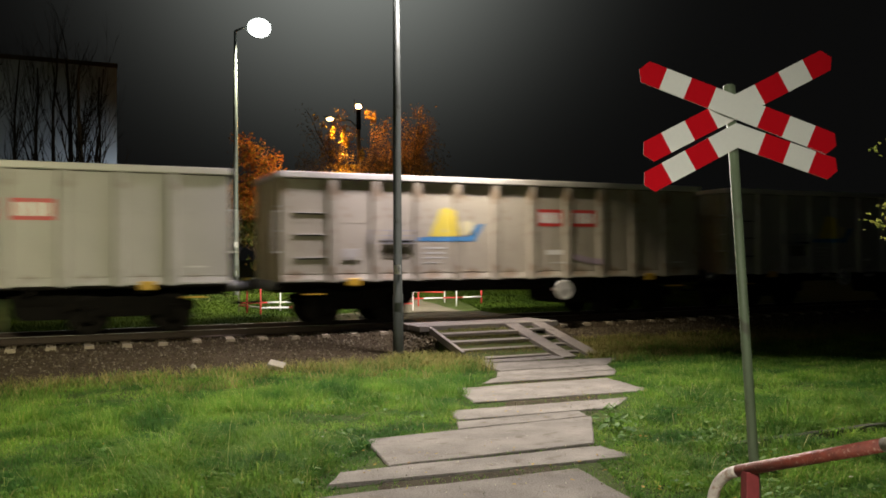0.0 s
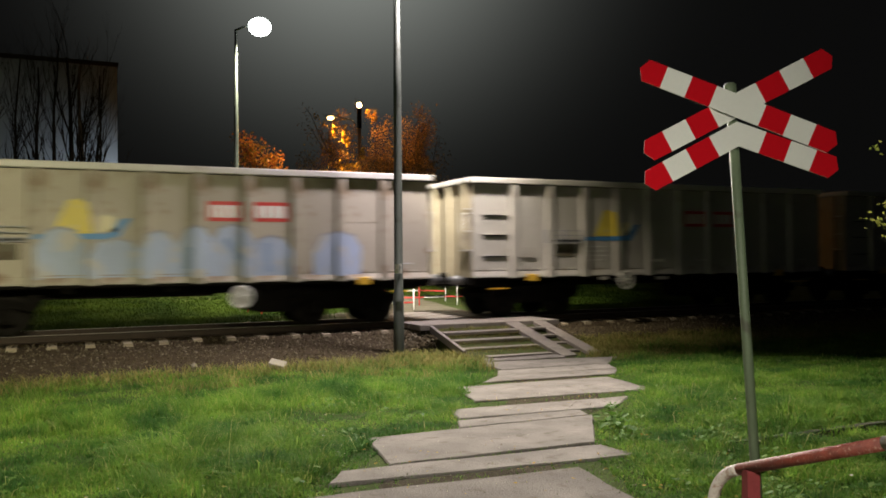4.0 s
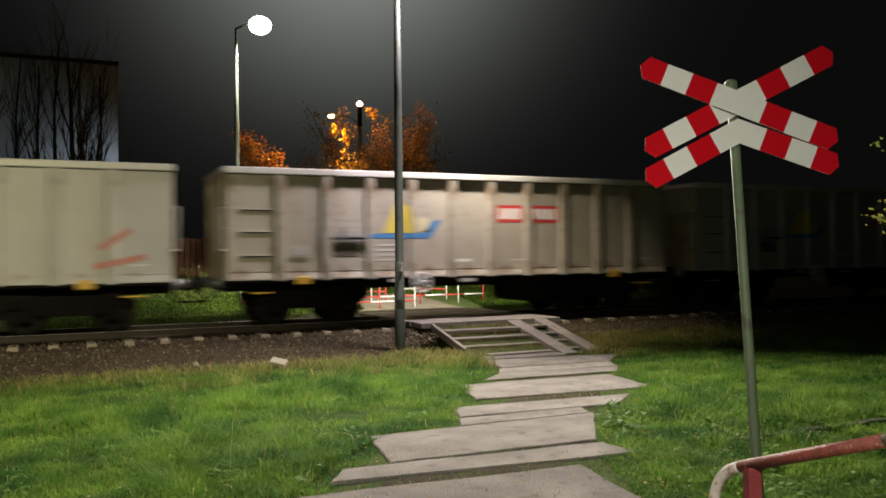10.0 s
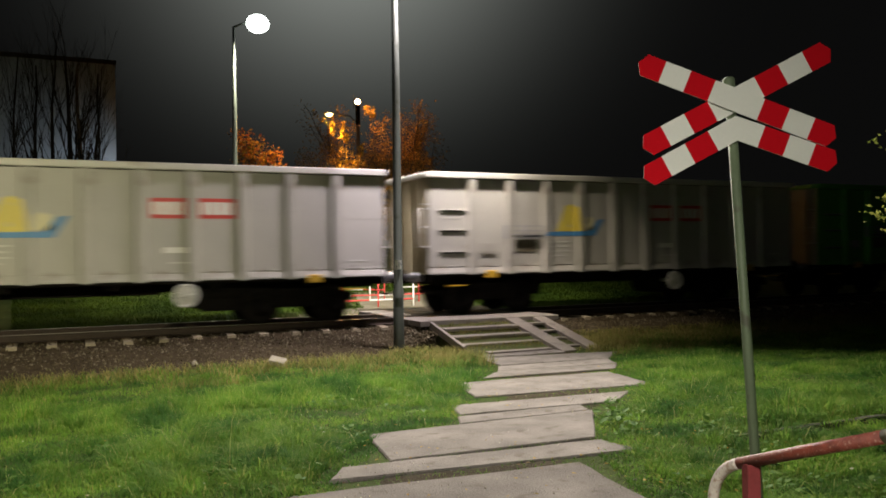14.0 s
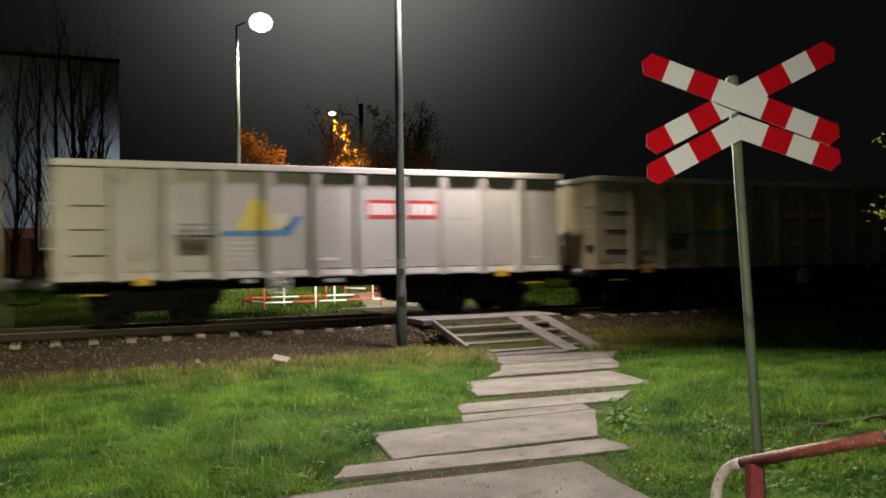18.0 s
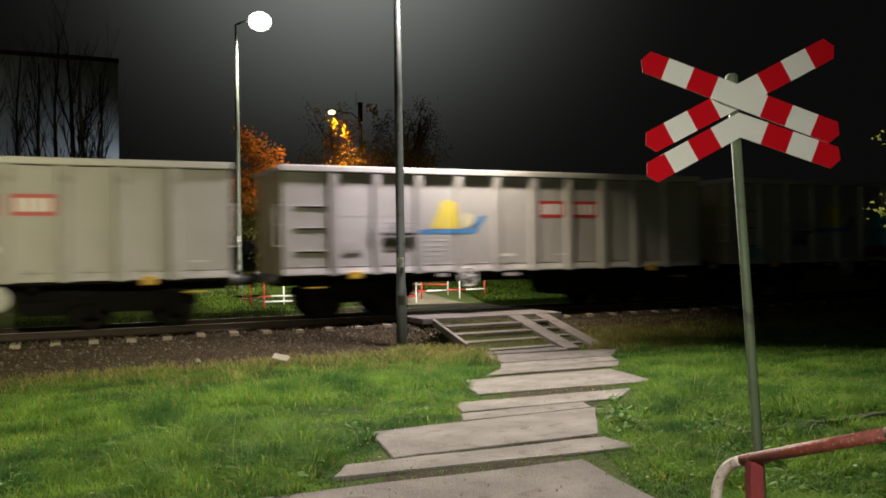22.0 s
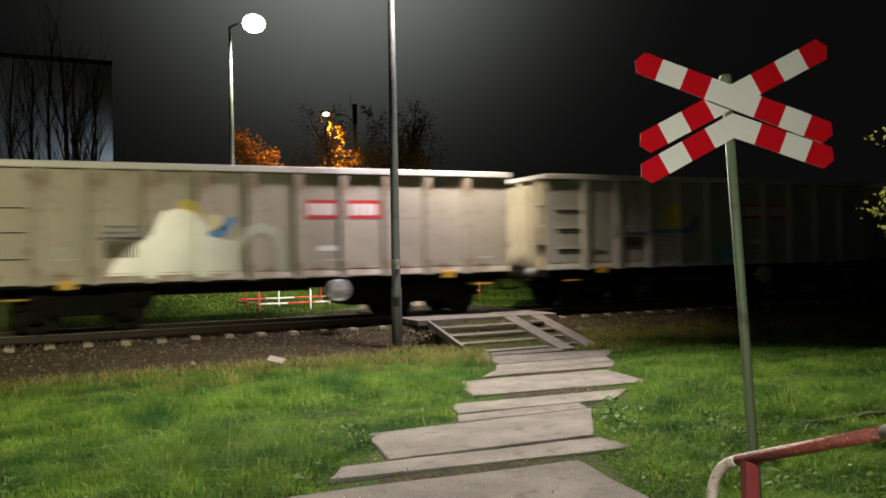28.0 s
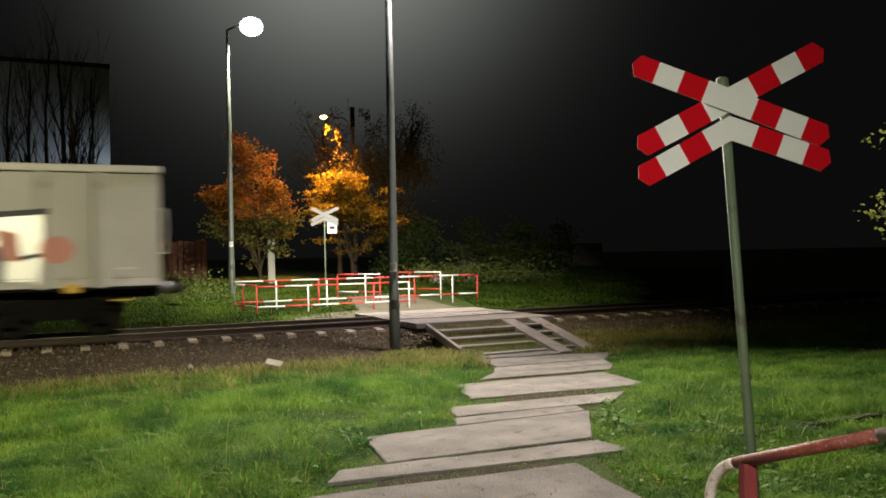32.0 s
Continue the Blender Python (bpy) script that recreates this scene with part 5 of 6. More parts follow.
for k_ in (1, 3, 11, 17, 19, 25, 28):
    repaint(WAGONS[k_], BODY, M_PAINT2)
    tagged(WAGONS[k_], "dusty beige high-sided open coal wagon rolling on the track")


def spray(k, strokes, width, material, label, lift=0.016, name="spray_letter"):
    for q in strokes:
        bm = bmesh.new()
        for i, p in enumerate(stroke(q, width)):
            paint(bm, p, lift + 0.0004 * (i % 5))
        part(name, bm, material, WAGONS[k], label)


def graffiti():
    # last wagon: silver field under a dark outline, grey and red shapes
    top = [(3.8, 2.74), (4.5, 2.68), (5.7, 2.68), (6.2, 2.76), (6.45, 2.95), (6.8, 3.08), (7.3, 3.06), (7.6, 2.95), (7.85, 2.7), (8.6, 2.66), (9.4, 2.7), (10.5, 2.78)]
    painted("spray_field", [[(3.75, 1.22), (10.3, 1.2), (10.42, 2.0), (10.42, 2.72), (9.3, 2.66), (7.85, 2.66), (7.55, 2.9), (7.0, 3.04), (6.5, 2.92), (6.1, 2.68), (4.5, 2.64), (3.9, 2.68)]], M_SPRAY_S, WAGONS[0], "silver sprayed field", 0.014)
    spray(0, [top], 0.13, M_DDARK, "dark sprayed outline", 0.019)
    spray(0, [[(5.35, 1.3), (5.4, 1.75), (5.9, 1.75)], [(5.95, 1.3), (5.95, 2.5)], [(5.3, 2.1), (5.34, 2.55)], [(6.35, 1.3), (6.45, 2.2)], [(7.15, 1.25), (7.3, 1.75)], [(8.35, 1.3), (8.45, 2.5)], [(8.75, 1.3), (8.6, 2.4)], [(9.55, 1.3), (9.6, 1.95)]], 0.26, M_SPRAY_K, "dark grey sprayed shadow", 0.020)
    spray(0, [[(7.35, 1.93), (7.75, 1.93)], [(9.9, 1.75), (10.6, 1.9)], [(3.55, 2.4), (4.15, 2.2)]], 0.09, M_DDARK, "dark sprayed dash", 0.022)
    spray(0, [[(6.8, 1.35), (6.85, 2.6)], [(7.95, 1.3), (8.0, 2.5)], [(9.15, 1.3), (9.2, 2.5)]], 0.22, M_SPRAY_W, "white sprayed stroke", 0.022)
    painted("spray_dot", [rect(4.6, 5.08, 1.6, 2.35), [(6.0, 1.2), (7.0, 1.2), (6.85, 1.5), (6.2, 1.42)], blob(7.5, 2.32, 0.3, 0.24), rect(8.46, 8.8, 1.95, 2.5), [(9.55, 2.4), (9.95, 2.3), (10.0, 1.7), (9.65, 1.75)], blob(10.7, 1.95, 0.35, 0.3)], M_SPRAY_R, WAGONS[0], "faded red sprayed patch", 0.024)
    # white bubble letters with blue and ochre
    painted("spray_field", [blob(5.4, 2.15, 0.95, 0.85, 20, 0.1, 1), blob(7.6, 2.15, 1.75, 0.95, 22, 0.08, 2), rect(9.5, 10.0, 1.3, 3.1)], M_SPRAY_G, WAGONS[1], "lilac-white sprayed bubble shapes", 0.014)
    painted("spray_field", [rect(3.5, 3.95, 1.3, 2.6), rect(10.2, 10.65, 1.25, 3.3)], M_SPRAY_O, WAGONS[1], "ochre sprayed stripe", 0.013)
    spray(1, [[(7.1, 2.77), (7.7, 2.85), (8.3, 3.1), (9.4, 3.1)], [(6.3, 2.22), (6.9, 2.05), (7.8, 2.26)], [(6.9, 1.5), (7.0, 1.9)], [(9.4, 1.6), (9.8, 1.6)]], 0.12, M_DGREY, "grey sprayed outline", 0.019)
    spray(1, [[(4.2, 3.15), (5.6, 3.2)], [(7.6, 3.2), (9.3, 3.3)]], 0.1, M_SPRAY_O, "ochre sprayed line", 0.018)
    painted("spray_dot", [blob(5.37, 2.76, 0.2, 0.17, 12, 0.3, 4), blob(6.5, 2.95, 0.22, 0.1, 12, 0.3, 5), blob(8.68, 2.62, 0.22, 0.2, 12, 0.3, 6), blob(4.95, 2.2, 0.3, 0.08, 12, 0.3, 7)], M_SPRAY_BL, WAGONS[1], "blue sprayed spots", 0.02)
    painted("spray_field", [[(11.75, 1.4), (12.5, 1.35), (12.6, 2.3), (12.3, 2.7), (11.85, 2.5)]], M_SPRAY_PT, WAGONS[1], "teal sprayed haze", 0.012)
    # blue patch low on the side
    painted("spray_field", [rect(5.95, 6.9, 1.16, 1.66)], M_SPRAY_C, WAGONS[2], "blue painted patch", 0.014)
    # white heap and arch
    painted("spray_field", [[(2.6, 1.2), (5.55, 1.2), (5.55, 2.0), (4.85, 2.15), (4.75, 2.45), (4.5, 2.72), (4.15, 2.8), (3.85, 2.7), (3.7, 2.45), (3.6, 2.2), (3.1, 1.9), (2.75, 1.5)]], M_SPRAY_S, WAGONS[3], "silver sprayed heap shape", 0.014)
    spray(3, [[(5.5, 1.9), (5.75, 2.25), (6.1, 2.35), (6.4, 2.2), (6.55, 1.8), (6.55, 1.3)]], 0.22, M_SPRAY_S, "silver sprayed arch", 0.016)
    # green wagons: pale scribble and smudges
    spray(4, [[(7.6, 2.1), (8.0, 2.2), (8.6, 2.15), (8.9, 1.9), (8.5, 1.5), (7.8, 1.4)], [(9.0, 2.1), (9.5, 2.1), (9.3, 1.7), (9.1, 1.45)], [(9.4, 1.45), (10.6, 1.48)], [(4.6, 1.5), (5.0, 2.0), (5.4, 1.45), (5.9, 1.95), (6.3, 1.4)]], 0.12, M_SPRAY_PG, "pale sprayed scribble")
    painted("spray_field", [[(11.15, 1.5), (12.4, 1.55), (12.55, 2.15), (12.3, 2.25), (11.3, 2.25)]], M_SPRAY_PG, WAGONS[4], "pale sprayed patch", 0.013)
    spray(14, [[(8.7, 2.0), (9.2, 1.85)], [(9.9, 1.7), (10.4, 1.75)], [(11.0, 1.8), (11.5, 1.85)], [(11.0, 1.4), (11.4, 1.42)]], 0.16, M_SPRAY_DG, "dark green smudge")
    # tall silver letters in dark outline
    for shape in ([(3.5, 1.2), (4.45, 1.2), (4.5, 2.6), (4.3, 3.0), (3.95, 3.1), (3.62, 2.98), (3.48, 2.65)], [(4.97, 1.2), (5.9, 1.2), (5.9, 2.95), (5.45, 3.03), (5.0, 2.9)], [(4.35, 1.65), (5.05, 1.65), (5.05, 2.3), (4.35, 2.4)],
                  [(5.98, 1.2), (6.55, 1.2), (6.6, 2.85), (6.0, 2.6)], [(6.5, 1.75), (7.2, 1.95), (7.55, 2.35), (7.5, 2.75), (7.1, 3.02), (6.6, 3.04), (6.25, 2.9), (6.5, 2.6)], [(6.75, 1.2), (7.35, 1.2), (7.2, 1.95), (6.6, 1.95)],
                  [(7.75, 1.2), (8.2, 1.2), (8.35, 2.9), (7.85, 2.85)], [(8.1, 2.75), (8.5, 3.02), (8.95, 2.9), (9.5, 1.2), (8.95, 1.2)], [(9.5, 1.2), (10.5, 1.2), (10.55, 2.75), (10.1, 3.05), (9.6, 2.85)]):
        cx, cz = sum(p[0] for p in shape) / len(shape), sum(p[1] for p in shape) / len(shape)
        wide = [(cx + (x - cx) * 1.14 + (0.05 if x > cx else -0.05), min(3.16, max(1.16, cz + (z - cz) * 1.09))) for x, z in shape]
        painted("spray_outline", [wide], M_SPRAY_K, WAGONS[6], "dark sprayed outline", 0.012, False)
        painted("spray_letter", [shape], M_SPRAY_S, WAGONS[6], "tall silver sprayed letter", 0.017, False)
    painted("spray_dot", [rect(4.52, 4.95, 1.2, 1.6), blob(4.7, 2.45, 0.2, 0.14), [(6.55, 1.2), (6.8, 1.2), (6.65, 1.6)], blob(6.75, 2.35, 0.16, 0.12), [(7.4, 2.0), (7.75, 2.1), (7.7, 2.65), (7.5, 2.5)], [(8.2, 1.2), (8.45, 1.2), (8.4, 1.9)], [(9.1, 2.0), (9.45, 2.0), (9.4, 2.8)]], M_SPRAY_K, WAGONS[6], "dark sprayed gap", 0.022)
    painted("spray_dot", [[(7.35, 1.2), (7.75, 1.25), (7.8, 2.0), (7.5, 1.95)], rect(3.7, 4.2, 1.2, 1.42), rect(5.95, 6.15, 1.2, 1.5), blob(11.0, 1.65, 0.28, 0.42), [(10.5, 2.7), (10.95, 2.8), (10.7, 2.2)]], M_SPRAY_R, WAGONS[6], "faded red sprayed patch", 0.026)
    # cyan blocks with purple
    painted("spray_field", [[(5.8, 1.5), (7.45, 1.5), (8.25, 2.76), (6.35, 2.72)], [(7.6, 1.18), (10.7, 1.16), (11.25, 2.40), (8.35, 2.40)]], M_SPRAY_C, WAGONS[7], "cyan sprayed block shape", 0.014)
    painted("spray_field", [[(5.7, 1.2), (7.5, 1.2), (7.45, 1.62), (5.8, 1.64)], [(8.3, 2.38), (11.28, 2.38), (10.98, 2.74), (8.36, 2.74)]], M_SPRAY_P, WAGONS[7], "purple sprayed edge", 0.018)
    spray(7, [[(7.5, 1.45), (8.3, 2.6)]], 0.36, M_SPRAY_K, "dark sprayed gap", 0.021)
    spray(7, [[(8.95, 2.16), (9.4, 2.18)], [(8.85, 1.98), (9.2, 2.0)]], 0.2, M_SPRAY_K, "dark sprayed mark", 0.021)
    spray(7, [[(6.8, 2.6), (7.4, 2.6)], [(6.75, 2.42), (7.2, 2.42)], [(6.6, 2.15), (7.1, 2.2)]], 0.06, M_SPRAY_P, "purple sprayed line", 0.021)
    painted("spray_field", [rect(0.6, 1.15, 1.18, 1.62)], M_SPRAY_T, WAGONS[7], "teal sprayed haze", 0.012)
    # pale blue sprayed letters in a row of humps
    for i, (a, b, h) in enumerate(((3.58, 4.55, 2.36), (4.6, 5.7, 2.12), (5.65, 6.5, 2.3), (6.5, 7.3, 2.42), (7.25, 8.2, 2.46), (8.15, 9.15, 2.2), (9.7, 10.9, 2.3))):
        c = (a + b) / 2
        painted("spray_field", [[(a, 1.25), (b, 1.22), (b + 0.03, h - 0.35), (b - 0.2, h - 0.06), (c, h), (a + 0.2, h - 0.08), (a - 0.02, h - 0.4)]], M_SPRAY_B, WAGONS[25], "pale blue sprayed hump", 0.013 + 0.001 * i)
        spray(25, [[(a, h - 0.4), (a + 0.2, h - 0.06), (c, h + 0.03), (b - 0.15, h - 0.06)]], 0.05, M_DGREY, "grey sprayed outline", 0.022)
    spray(25, [[(6.7, 1.5), (6.75, 1.9)], [(7.6, 2.1), (7.9, 1.7)], [(8.6, 1.4), (8.55, 2.0)]], 0.16, M_SPRAY_BL, "blue sprayed shade", 0.023)
    # scribbles
    spray(21, [[(6.1, 2.05), (6.4, 1.98), (6.3, 1.7)], [(6.25, 1.85), (6.6, 1.72), (6.9, 1.55), (6.85, 1.38)], [(11.3, 2.5), (11.8, 2.2), (11.6, 1.7)]], 0.14, M_SPRAY_R, "faded red scribble")
    spray(20, [[(11.3, 1.9), (11.9, 2.3)], [(11.2, 1.5), (12.2, 1.7)]], 0.14, M_SPRAY_R, "faded red scribble")
    spray(23, [[(6.1, 1.9), (6.4, 2.1), (6.8, 2.05)], [(6.15, 1.65), (6.7, 1.75), (7.0, 1.6)], [(7.4, 1.55), (7.7, 1.65)]], 0.18, M_SPRAY_G2, "faint grey scribble")
    spray(10, [[(4.8, 1.95), (5.3, 2.0), (5.9, 2.1)], [(5.0, 1.88), (5.6, 1.9)], [(5.9, 2.08), (6.1, 1.9)]], 0.10, M_DGREY, "dark grey scribble")
    spray(26, [[(6.3, 1.7), (6.6, 1.6), (6.8, 1.5)]], 0.12, M_SPRAY_LP, "faint purple scribble")
    spray(28, [[(8.4, 1.7), (8.8, 1.6), (9.2, 1.55)]], 0.16, M_SPRAY_LP, "faint purple scribble")


graffiti()

# ---- grass ----


def blades(name, spots, height, width, material, label, seed, base=None):
    """Bent tapering blades at the spots (x, y)."""
    rng = np.random.default_rng(seed)
    n = len(spots)
    x, y = spots[:, 0], spots[:, 1]
    z = ground_z(x, y) - 0.01 if base is None else base
    hh = height * rng.uniform(0.45, 1.25, n)
    a = rng.uniform(-3.14, 3.14, n) + 0.8 * np.sin(x * 1.9 + 1.3 * np.sin(y * 2.3))
    lean = rng.uniform(0.2, 1.0, n) ** 0.7 * 1.9 * hh
    width = width * rng.uniform(0.6, 1.7, n)
    wx, wy = np.cos(a + np.pi / 2) * width / 2, np.sin(a + np.pi / 2) * width / 2
    lx, ly = np.cos(a) * lean, np.sin(a) * lean
    V = np.empty((n, 5, 3))
    V[:, 0] = np.stack([x - wx, y - wy, z], 1)
    V[:, 1] = np.stack([x + wx, y + wy, z], 1)
    V[:, 2] = np.stack([x + lx * 0.35 + wx * 0.8, y + ly * 0.35 + wy * 0.8, z + hh * 0.72], 1)
    V[:, 3] = np.stack([x + lx * 0.35 - wx * 0.8, y + ly * 0.35 - wy * 0.8, z + hh * 0.72], 1)
    V[:, 4] = np.stack([x + lx, y + ly, z + hh * 0.85], 1)
    o = np.arange(n)[:, None] * 5
    tris = np.concatenate([o + [0, 1, 2], o + [0, 2, 3], o + [3, 2, 4]], 1).reshape(-1, 3)
    me = bpy.data.meshes.new(name)
    me.vertices.add(n * 5)
    me.vertices.foreach_set("co", V.ravel())
    me.loops.add(tris.size)
    me.loops.foreach_set("vertex_index", tris.ravel().astype(np.int32))
    me.polygons.add(len(tris))
    me.polygons.foreach_set("loop_start", np.arange(0, tris.size, 3, dtype=np.int32))
    me.polygons.foreach_set("loop_total", np.full(len(tris), 3, dtype=np.int32))
    me.update()
    me.validate()
    me.materials.append(material)
    return tagged(new(name, me), label, "grass", kind="stuff")


def on_path(x, y, grow=0.0):
    hit = np.zeros(len(x), bool)
    for quad in SLABS:
        inside = np.ones(len(x), bool)
        for (ax, ay), (bx, by) in zip(quad, quad[1:] + quad[:1]):
            inside &= ((bx - ax) * (y - ay) - (by - ay) * (x - ax)) / math.hypot(bx - ax, by - ay) > grow
        hit |= inside
    return hit | ((x > 8.2) & (x < 11.5) & (y > 16.2)) | ((x > 7.8) & (x < 12.1) & (y > 18.3))


def path_edge(x, y):
    """Distance to the middle of the path."""
    mid = np.interp(y, [2, 4.6, 6.5, 8, 9.4, 11.5, 13, 14.7, 16.2], [2.1, 2.5, 3.25, 4.2, 5.9, 7.2, 8.1, 9.1, 9.8])
    return np.abs(x - mid)


def lawn():
    rng = np.random.default_rng(2)
    n = 640000
    # denser towards the viewer
    u = rng.uniform(0, 1, n)
    y = 3.2 + 15.5 * u ** 1.3
    x = rng.uniform(-0.25, 1.25, n) * (y * 1.3 + 4) + (-0.16 * y - 1.2)
    patch = np.array([noise.noise((a * 0.9, b * 0.9, 3.0)) for a, b in zip(x, y)])
    tall = np.array([noise.noise((a * 0.35, b * 0.35, 9.0)) + 0.6 * noise.noise((a * 1.6, b * 1.6, 5.0)) for a, b in zip(x, y)])
    away = path_edge(x, y)
    keep = ~on_path(x, y, 0.055 + 0.05 * patch) & (y < 17.75 + 0.35 * patch + 0.9 * (x > 11.5)) & ~((y > 16.9) & (x < 6.5) & (rng.uniform(0, 1, n) < (y - 16.9)))
    keep &= ~((np.abs(y - 6.1) < 0.07) & (x > 5.9) & (x < 9.4))
    keep &= (away > 1.25) | (rng.uniform(0, 1, n) < 0.11 + 0.25 * (patch > 0.25))
    x, y, patch, tall, away = x[keep], y[keep], patch[keep], tall[keep], away[keep]
    near_stairs = np.exp(-((x - 9.8) / 3.4) ** 2) * np.clip((y - 14.6) / 1.6, 0, 1)
    dry = (away > 1.0) & (rng.uniform(0, 1, len(x)) < np.clip((y - 15.6) * 0.22, 0, 1) + 0.75 * near_stairs + 0.25 * patch * (y > 14))
    trodden = (away < 1.55) & ~dry
    green = ~dry & ~trodden
    size = np.clip(0.10 + 0.17 * tall + 0.06 * patch, 0.065, 0.23)
    fine = np.array([noise.noise((p_ * 3.1, q_ * 3.1, 7.0)) for p_, q_ in zip(x, y)])
    size *= np.clip(1.0 + 0.7 * fine, 0.45, 1.6)
    blades("trodden_grass", np.stack([x[trodden], y[trodden]], 1), 0.045, 0.007, M_GRASS, "short trodden grass between the slabs", 7)
    blades("lawn_grass", np.stack([x[green], y[green]], 1), size[green], 0.0062, M_GRASS, "uneven green grass in tufts beside the path", 1)
    blades("dry_grass", np.stack([x[dry], y[dry]], 1), 0.20, 0.010, M_DRYGRASS, "yellowed dry grass by the ballast", 3)
    pale = rng.choice(np.flatnonzero(green & (tall > -0.25)), 6500, replace=False)
    blades("grass_stalks", np.stack([x[pale], y[pale]], 1), size[pale] * 1.15 + 0.03, 0.0055, M_STALK, "thin pale grass stalks among the lawn", 17)
    q = 2600
    sx, sy = rng.uniform(8.35, 10.3, q), rng.uniform(16.5, 18.6, q)
    gap = np.min([np.abs(sy - c) for c in (18.22, 17.72, 17.25, 16.68)], 0) > 0.17
    blades("stair_grass", np.stack([sx[gap], sy[gap]], 1), 0.09, 0.008, M_DRYGRASS, "short dry grass between the treads", 14, np.interp(sy[gap], [16.3, 18.82], [-0.64, -0.055]))
    # far side of the track
    m = 170000
    y = 24.5 + 17.5 * rng.uniform(0, 1, m) ** 1.6
    x = rng.uniform(-0.05, 0.95, m) * y
    keep = ~((x > 8.2 + (y - 23) * 0.27) & (x < 12.6 + (y - 23) * 0.27) & (y < 32))
    keep &= ~((y < 26.6) & (np.abs(x - 9.4) < 3.3) & (rng.uniform(0, 1, m) < 0.85))
    blades("far_grass", np.stack([x[keep], y[keep]], 1), 0.13, 0.019, M_DIMGRASS, "rough green grass beyond the track", 4)


lawn()


def weeds():
    rng = random.Random(6)
    V = [(0, 0, 0), (0.3, -0.32, 0.05), (0.3, 0.32, 0.05), (0.72, -0.25, 0.02), (0.72, 0.25, 0.02), (1, 0, -0.1), (0.35, 0, -0.02), (0.72, 0, -0.06)]
    leaf = raw_mesh("leaf", V, [(0, 1, 6), (0, 6, 2), (1, 3, 7, 6), (6, 7, 4, 2), (3, 5, 7), (7, 5, 4)], M_WEED)
    for x, y, s in ((5.62, 7.75, 0.24), (5.35, 7.1, 0.14), (1.2, 7.2, 0.17), (2.9, 8.9, 0.15), (6.1, 6.7, 0.16), (0.4, 9.3, 0.18), (8.2, 8.4, 0.18), (5.3, 5.2, 0.16), (3.5, 11.5, 0.18), (6.5, 9.0, 0.13), (4.4, 9.9, 0.13)):
        root = thing("weed", pose(x, y, float(ground_z(x, y))), "broad-leaved green weed in the grass", "plant", "weeds")
        for k in range(26):
            a, up = rng.uniform(0, 360), rng.uniform(5, 75)
            h = s * rng.uniform(0.1, 0.75)
            r = s * rng.uniform(0.0, 0.55)
            size = s * rng.uniform(0.35, 0.6)
            m = Matrix.Translation((r * math.cos(radians(a)), r * math.sin(radians(a)), h)) @ pose(0, 0, 0, rng.uniform(-25, 25), -up + 35, a) @ Matrix.Scale(size, 4)
            part("leaf", leaf, M_WEED, root, at=m)


weeds()


def litter():
    rng = np.random.default_rng(9)
    V, F = [], []
    for _ in range(260):
        y = 4.6 + 9 * rng.uniform() ** 1.4
        x = 0.62 * y - 0.6 + rng.normal(0, 1.6)
        s = rng.uniform(0.010, 0.026)
        z = float(ground_z(x, y)) + (0.03 if abs(x - np.interp(y, [2, 4.6, 6.5, 8, 9.4, 11.5, 13], [2.1, 2.5, 3.25, 4.2, 5.9, 7.2, 8.1])) < 1.3 else 0.075)
        a = rng.uniform(0, 6.28)
        o = len(V)
        for k, q in enumerate(((1, 0), (0, 0.6), (-1, 0), (0, -0.6))):
            V.append((x + s * (q[0] * math.cos(a) - q[1] * math.sin(a)), y + s * (q[0] * math.sin(a) + q[1] * math.cos(a)), z + 0.01 * rng.uniform()))
        F += [(o, o + 1, o + 2), (o, o + 2, o + 3)]
    tagged(new("fallen_leaves", raw_mesh("fallen_leaves", V, F, M_MAPLE)), "small yellow fallen leaves on slabs and grass", "leaves", kind="stuff")


litter()


def lawn_specks():
    """Small pale leaves and bits lying in the lawn."""
    rng = np.random.default_rng(29)
    V, F = [], []
    for _ in range(330):
        y = 3.8 + 10.5 * rng.uniform() ** 1.4
        x = 0.72 * y + 0.6 + rng.uniform(0.2, 6.5) if rng.uniform() < 0.7 else 0.5 * y - rng.uniform(1.2, 6.0)
        s, a = rng.uniform(0.008, 0.02), rng.uniform(0, 6.28)
        z = float(ground_z(x, y)) + rng.uniform(0.07, 0.13)
        o = len(V)
        for q in ((1, 0), (0, 0.6), (-1, 0), (0, -0.6)):
            V.append((x + s * (q[0] * math.cos(a) - q[1] * math.sin(a)), y + s * (q[0] * math.sin(a) + q[1] * math.cos(a)), z + 0.012 * rng.uniform()))
        F += [(o, o + 1, o + 2), (o, o + 2, o + 3)]
    tagged(new("lawn_specks", raw_mesh("lawn_specks", V, F, M_SPECK)), "small pale fallen leaves lying in the grass", "leaves", kind="stuff")


lawn_specks()


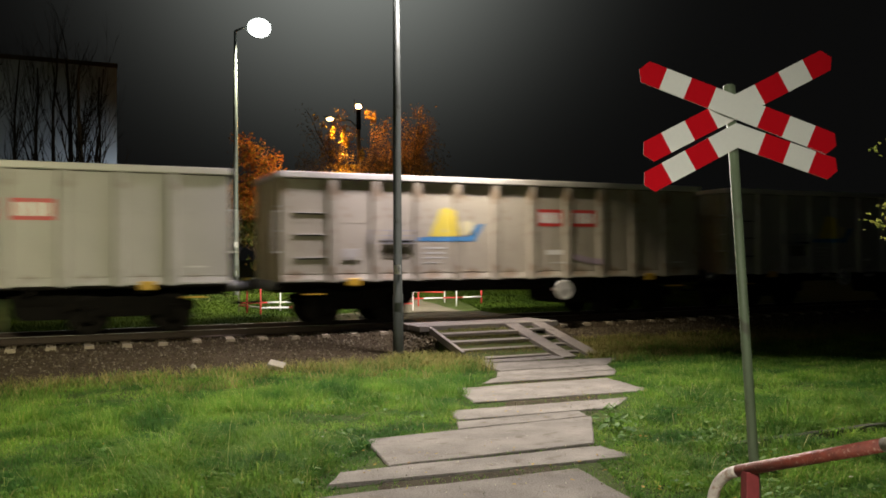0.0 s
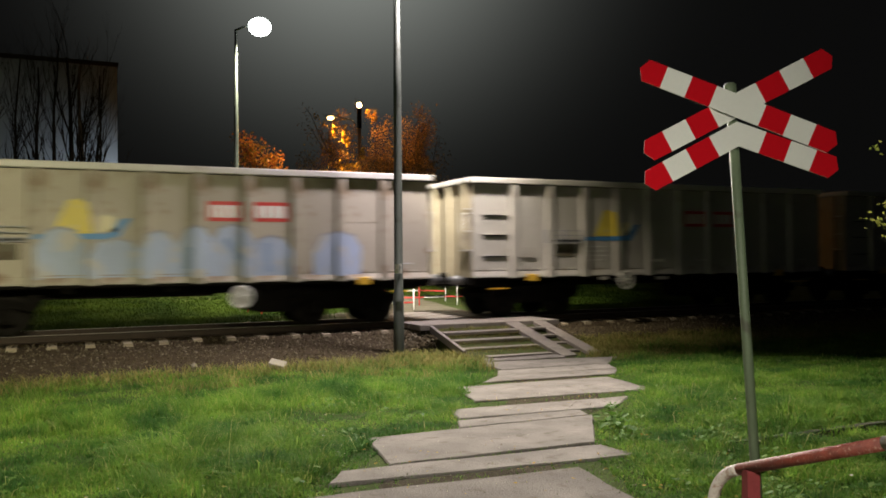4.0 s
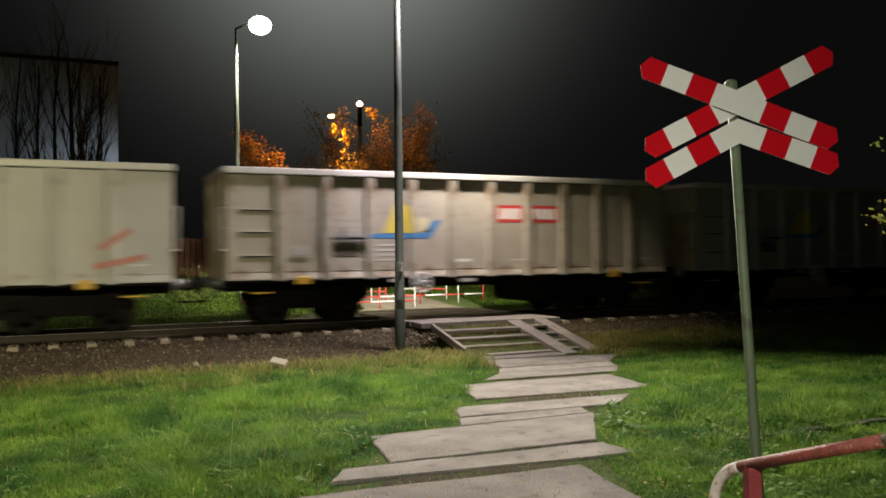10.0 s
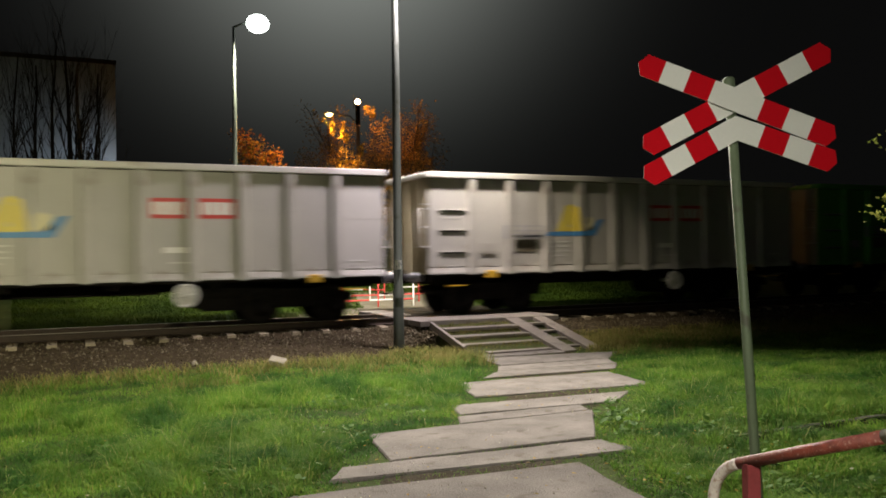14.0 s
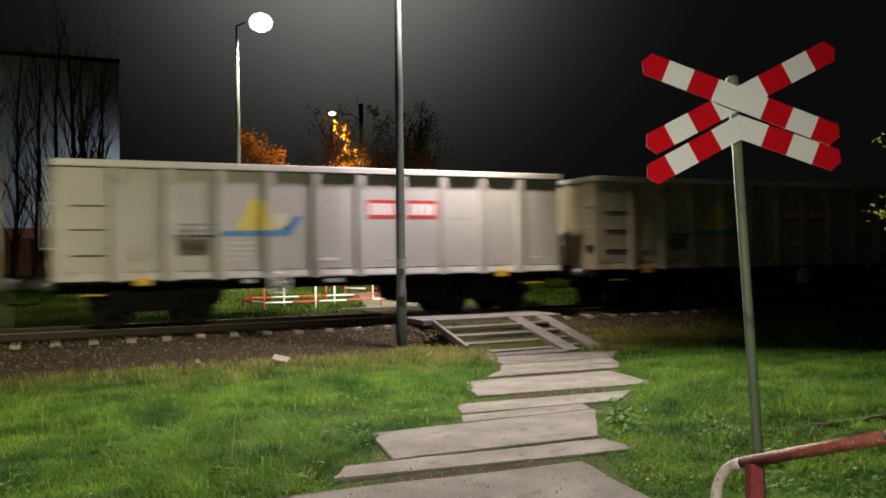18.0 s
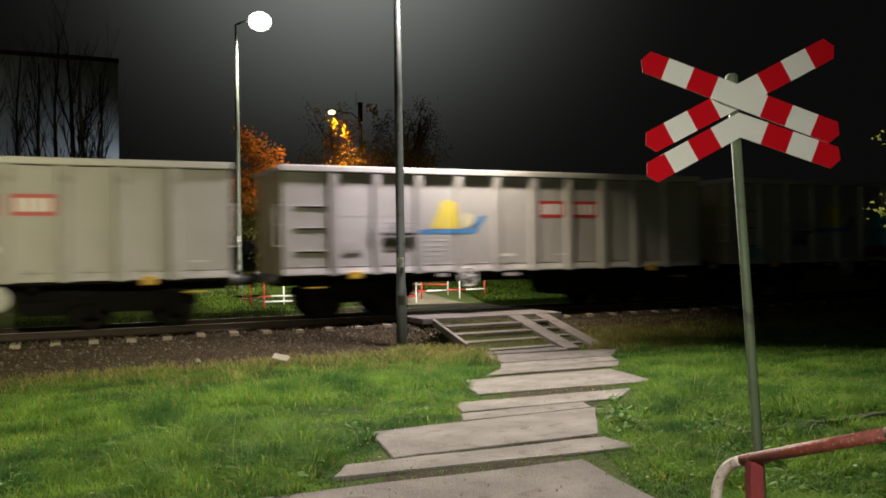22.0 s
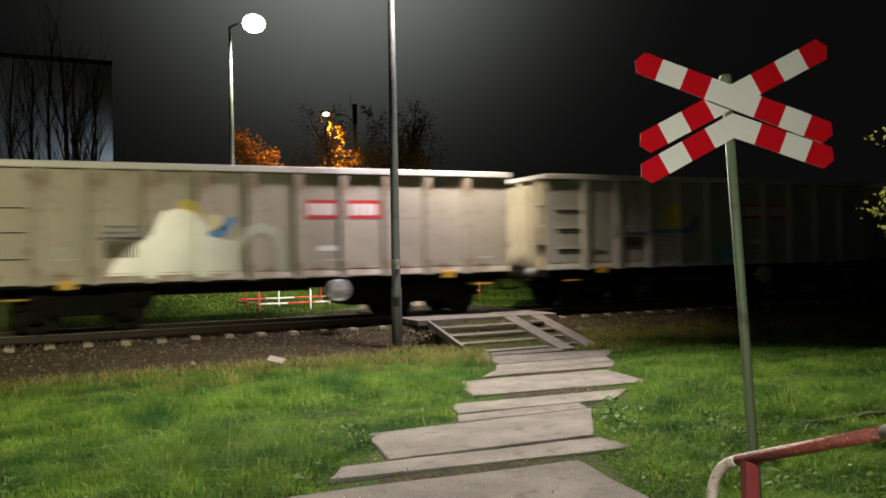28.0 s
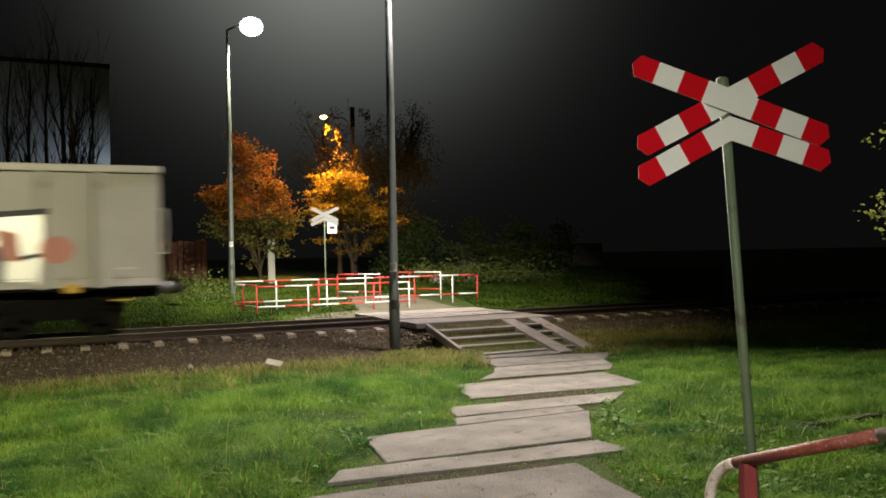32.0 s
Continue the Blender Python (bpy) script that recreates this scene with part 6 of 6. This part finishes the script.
def grit():
    """Crumbs of stone and plaster on the slabs and in their joints."""
    rng = np.random.default_rng(19)
    n = 620
    y = 2.9 + 8.5 * rng.uniform(0, 1, n) ** 1.5
    mid = np.interp(y, [2, 4.6, 6.5, 8, 9.4, 11.5, 13, 14.7, 16.2], [2.1, 2.5, 3.25, 4.2, 5.9, 7.2, 8.1, 9.1, 9.8])
    x = mid + rng.uniform(-1.35, 1.35, n)
    V, F = [], []
    for px_, py_ in zip(x, y):
        s = rng.uniform(0.003, 0.009)
        z = float(ground_z(px_, py_)) + 0.036
        o = len(V)
        V += [tuple(np.array(q) * s * rng.uniform(0.6, 1.3) + (px_, py_, z)) for q in ((1, 0, 0), (-0.5, 0.9, 0), (-0.5, -0.9, 0), (0, 0, 0.9), (0, 0, -1.5))]
        F += [(o, o + 1, o + 3), (o + 1, o + 2, o + 3), (o + 2, o, o + 3), (o + 1, o, o + 4), (o + 2, o + 1, o + 4), (o, o + 2, o + 4)]
    tagged(new("grit", raw_mesh("grit", V, F, M_GRIT)), "pale crumbs of stone on the slabs and in the joints", "gravel", kind="stuff")


grit()


def clover():
    rng = np.random.default_rng(12)
    n = 11000
    y = 3.6 + 11 * rng.uniform(0, 1, n) ** 1.5
    x = rng.uniform(-0.2, 1.2, n) * (y * 1.3 + 4) + (-0.16 * y - 1.2)
    ok = (path_edge(x, y) > 1.5) & ~on_path(x, y, -0.05)
    ok &= np.array([noise.noise((p_ * 1.3, q_ * 1.3, 21.0)) for p_, q_ in zip(x, y)]) > np.where(x > 0.62 * y, -0.02, 0.16)
    V, F = [], []
    for px_, py_ in zip(x[ok], y[ok]):
        g = float(ground_z(px_, py_)) + rng.uniform(0.04, 0.13)
        s = rng.uniform(0.018, 0.042)
        a = rng.uniform(0, 6.28)
        tz = rng.uniform(-0.4, 0.4)
        o = len(V)
        for c, d in ((1, 0), (0.2, 0.6), (-1, 0), (0.2, -0.6)):
            V.append((px_ + s * (c * math.cos(a) - d * math.sin(a)), py_ + s * (c * math.sin(a) + d * math.cos(a)), g + s * c * tz))
        F += [(o, o + 1, o + 2), (o, o + 2, o + 3)]
    tagged(new("clover", raw_mesh("clover", V, F, M_WEED)), "small broad leaves of clover among the grass", "plants", kind="stuff")


clover()

# branch with leaves reaching in beside the sign
br = thing("shrub", pose(6.35, 4.15, -0.16), "leafy green shrub at the edge of the lamp light", "shrub")
bm = bmesh.new()
tube(bm, [(0, 0, -0.1), (0.02, 0, 1.0), (-0.05, 0.03, 1.9), (-0.1, 0.05, 2.6)], [0.03, 0.025, 0.018, 0.008], 7)
tube(bm, [(0.0, 0, 1.3), (-0.25, 0.15, 1.75), (-0.52, 0.31, 2.12)], [0.015, 0.012, 0.006], 6)
part("stem", bm, M_BARK, br)
V_, F_ = leaves([Vector((-0.55, 0.33, 2.10)), Vector((-0.50, 0.30, 2.20)), Vector((-0.46, 0.29, 1.98)), Vector((-0.48, 0.3, 2.70)), Vector((-0.40, 0.25, 2.1))], 85, 0.05, random.Random(5), 0.055)
part("foliage", raw_mesh("foliage", V_, F_, M_SHRUB), M_SHRUB, br)

# ---- what moves ----


# fitted to the camera's view: seconds, metres ahead of or behind an even run
SLIP = ((0.0, 0.035), (1.3, 0.075), (3.5, 0.120), (4.6, -0.025), (5.7, -0.155), (6.8, -0.100), (7.9, -0.050), (9.0, 0.000), (10.1, 0.025), (11.2, 0.055), (12.3, 0.095),
        (13.4, 0.120), (14.5, 0.145), (16.7, 0.175), (18.9, 0.145), (21.1, 0.105), (23.3, 0.075), (25.5, 0.055), (28.8, 0.035), (32.0, -0.005))


def motions():
    for k, w in enumerate(WAGONS):
        x = start_x(k)
        walk(w, [(t, pose(x - SPEED * t + d, TRACK, 0)) for t, d in SLIP])
        # the wheels turn while the wagon is near the crossing
        t0 = max(0.0, (x - 30) / SPEED)
        t1 = min(32.0, (x + 16) / SPEED)
        f0, f1 = math.ceil(t0 * 15), math.floor(t1 * 15)
        for b in w.children:
            if not b.name.startswith("bogie"):
                continue
            for s in b.children:
                if not s.name.startswith("wheelset"):
                    continue
                c = s.matrix_basis.translation.copy()
                rows = []
                if f0 > 0:
                    rows.append((0.0, Matrix.Translation(c) @ Matrix.Rotation(-SPEED / 0.46 * f0 / 15, 4, "Y")))
                for f in range(2 * f0, 2 * f1 + 1):
                    rows.append((f / 30, Matrix.Translation(c) @ Matrix.Rotation(-SPEED / 0.46 * f / 30, 4, "Y")))
                if f1 < 480:
                    rows.append((32.0, rows[-1][1]))
                walk(s, rows)
    # the mast-head lamp going out is imitated: its bulb sinks into the added cup
    up, down = pose(0, 0, 9.85), pose(0, 0, 8.8)
    walk(BULB, [(0.0, up), (16.6, up), (16.8, down), (32.0, down)])


motions()
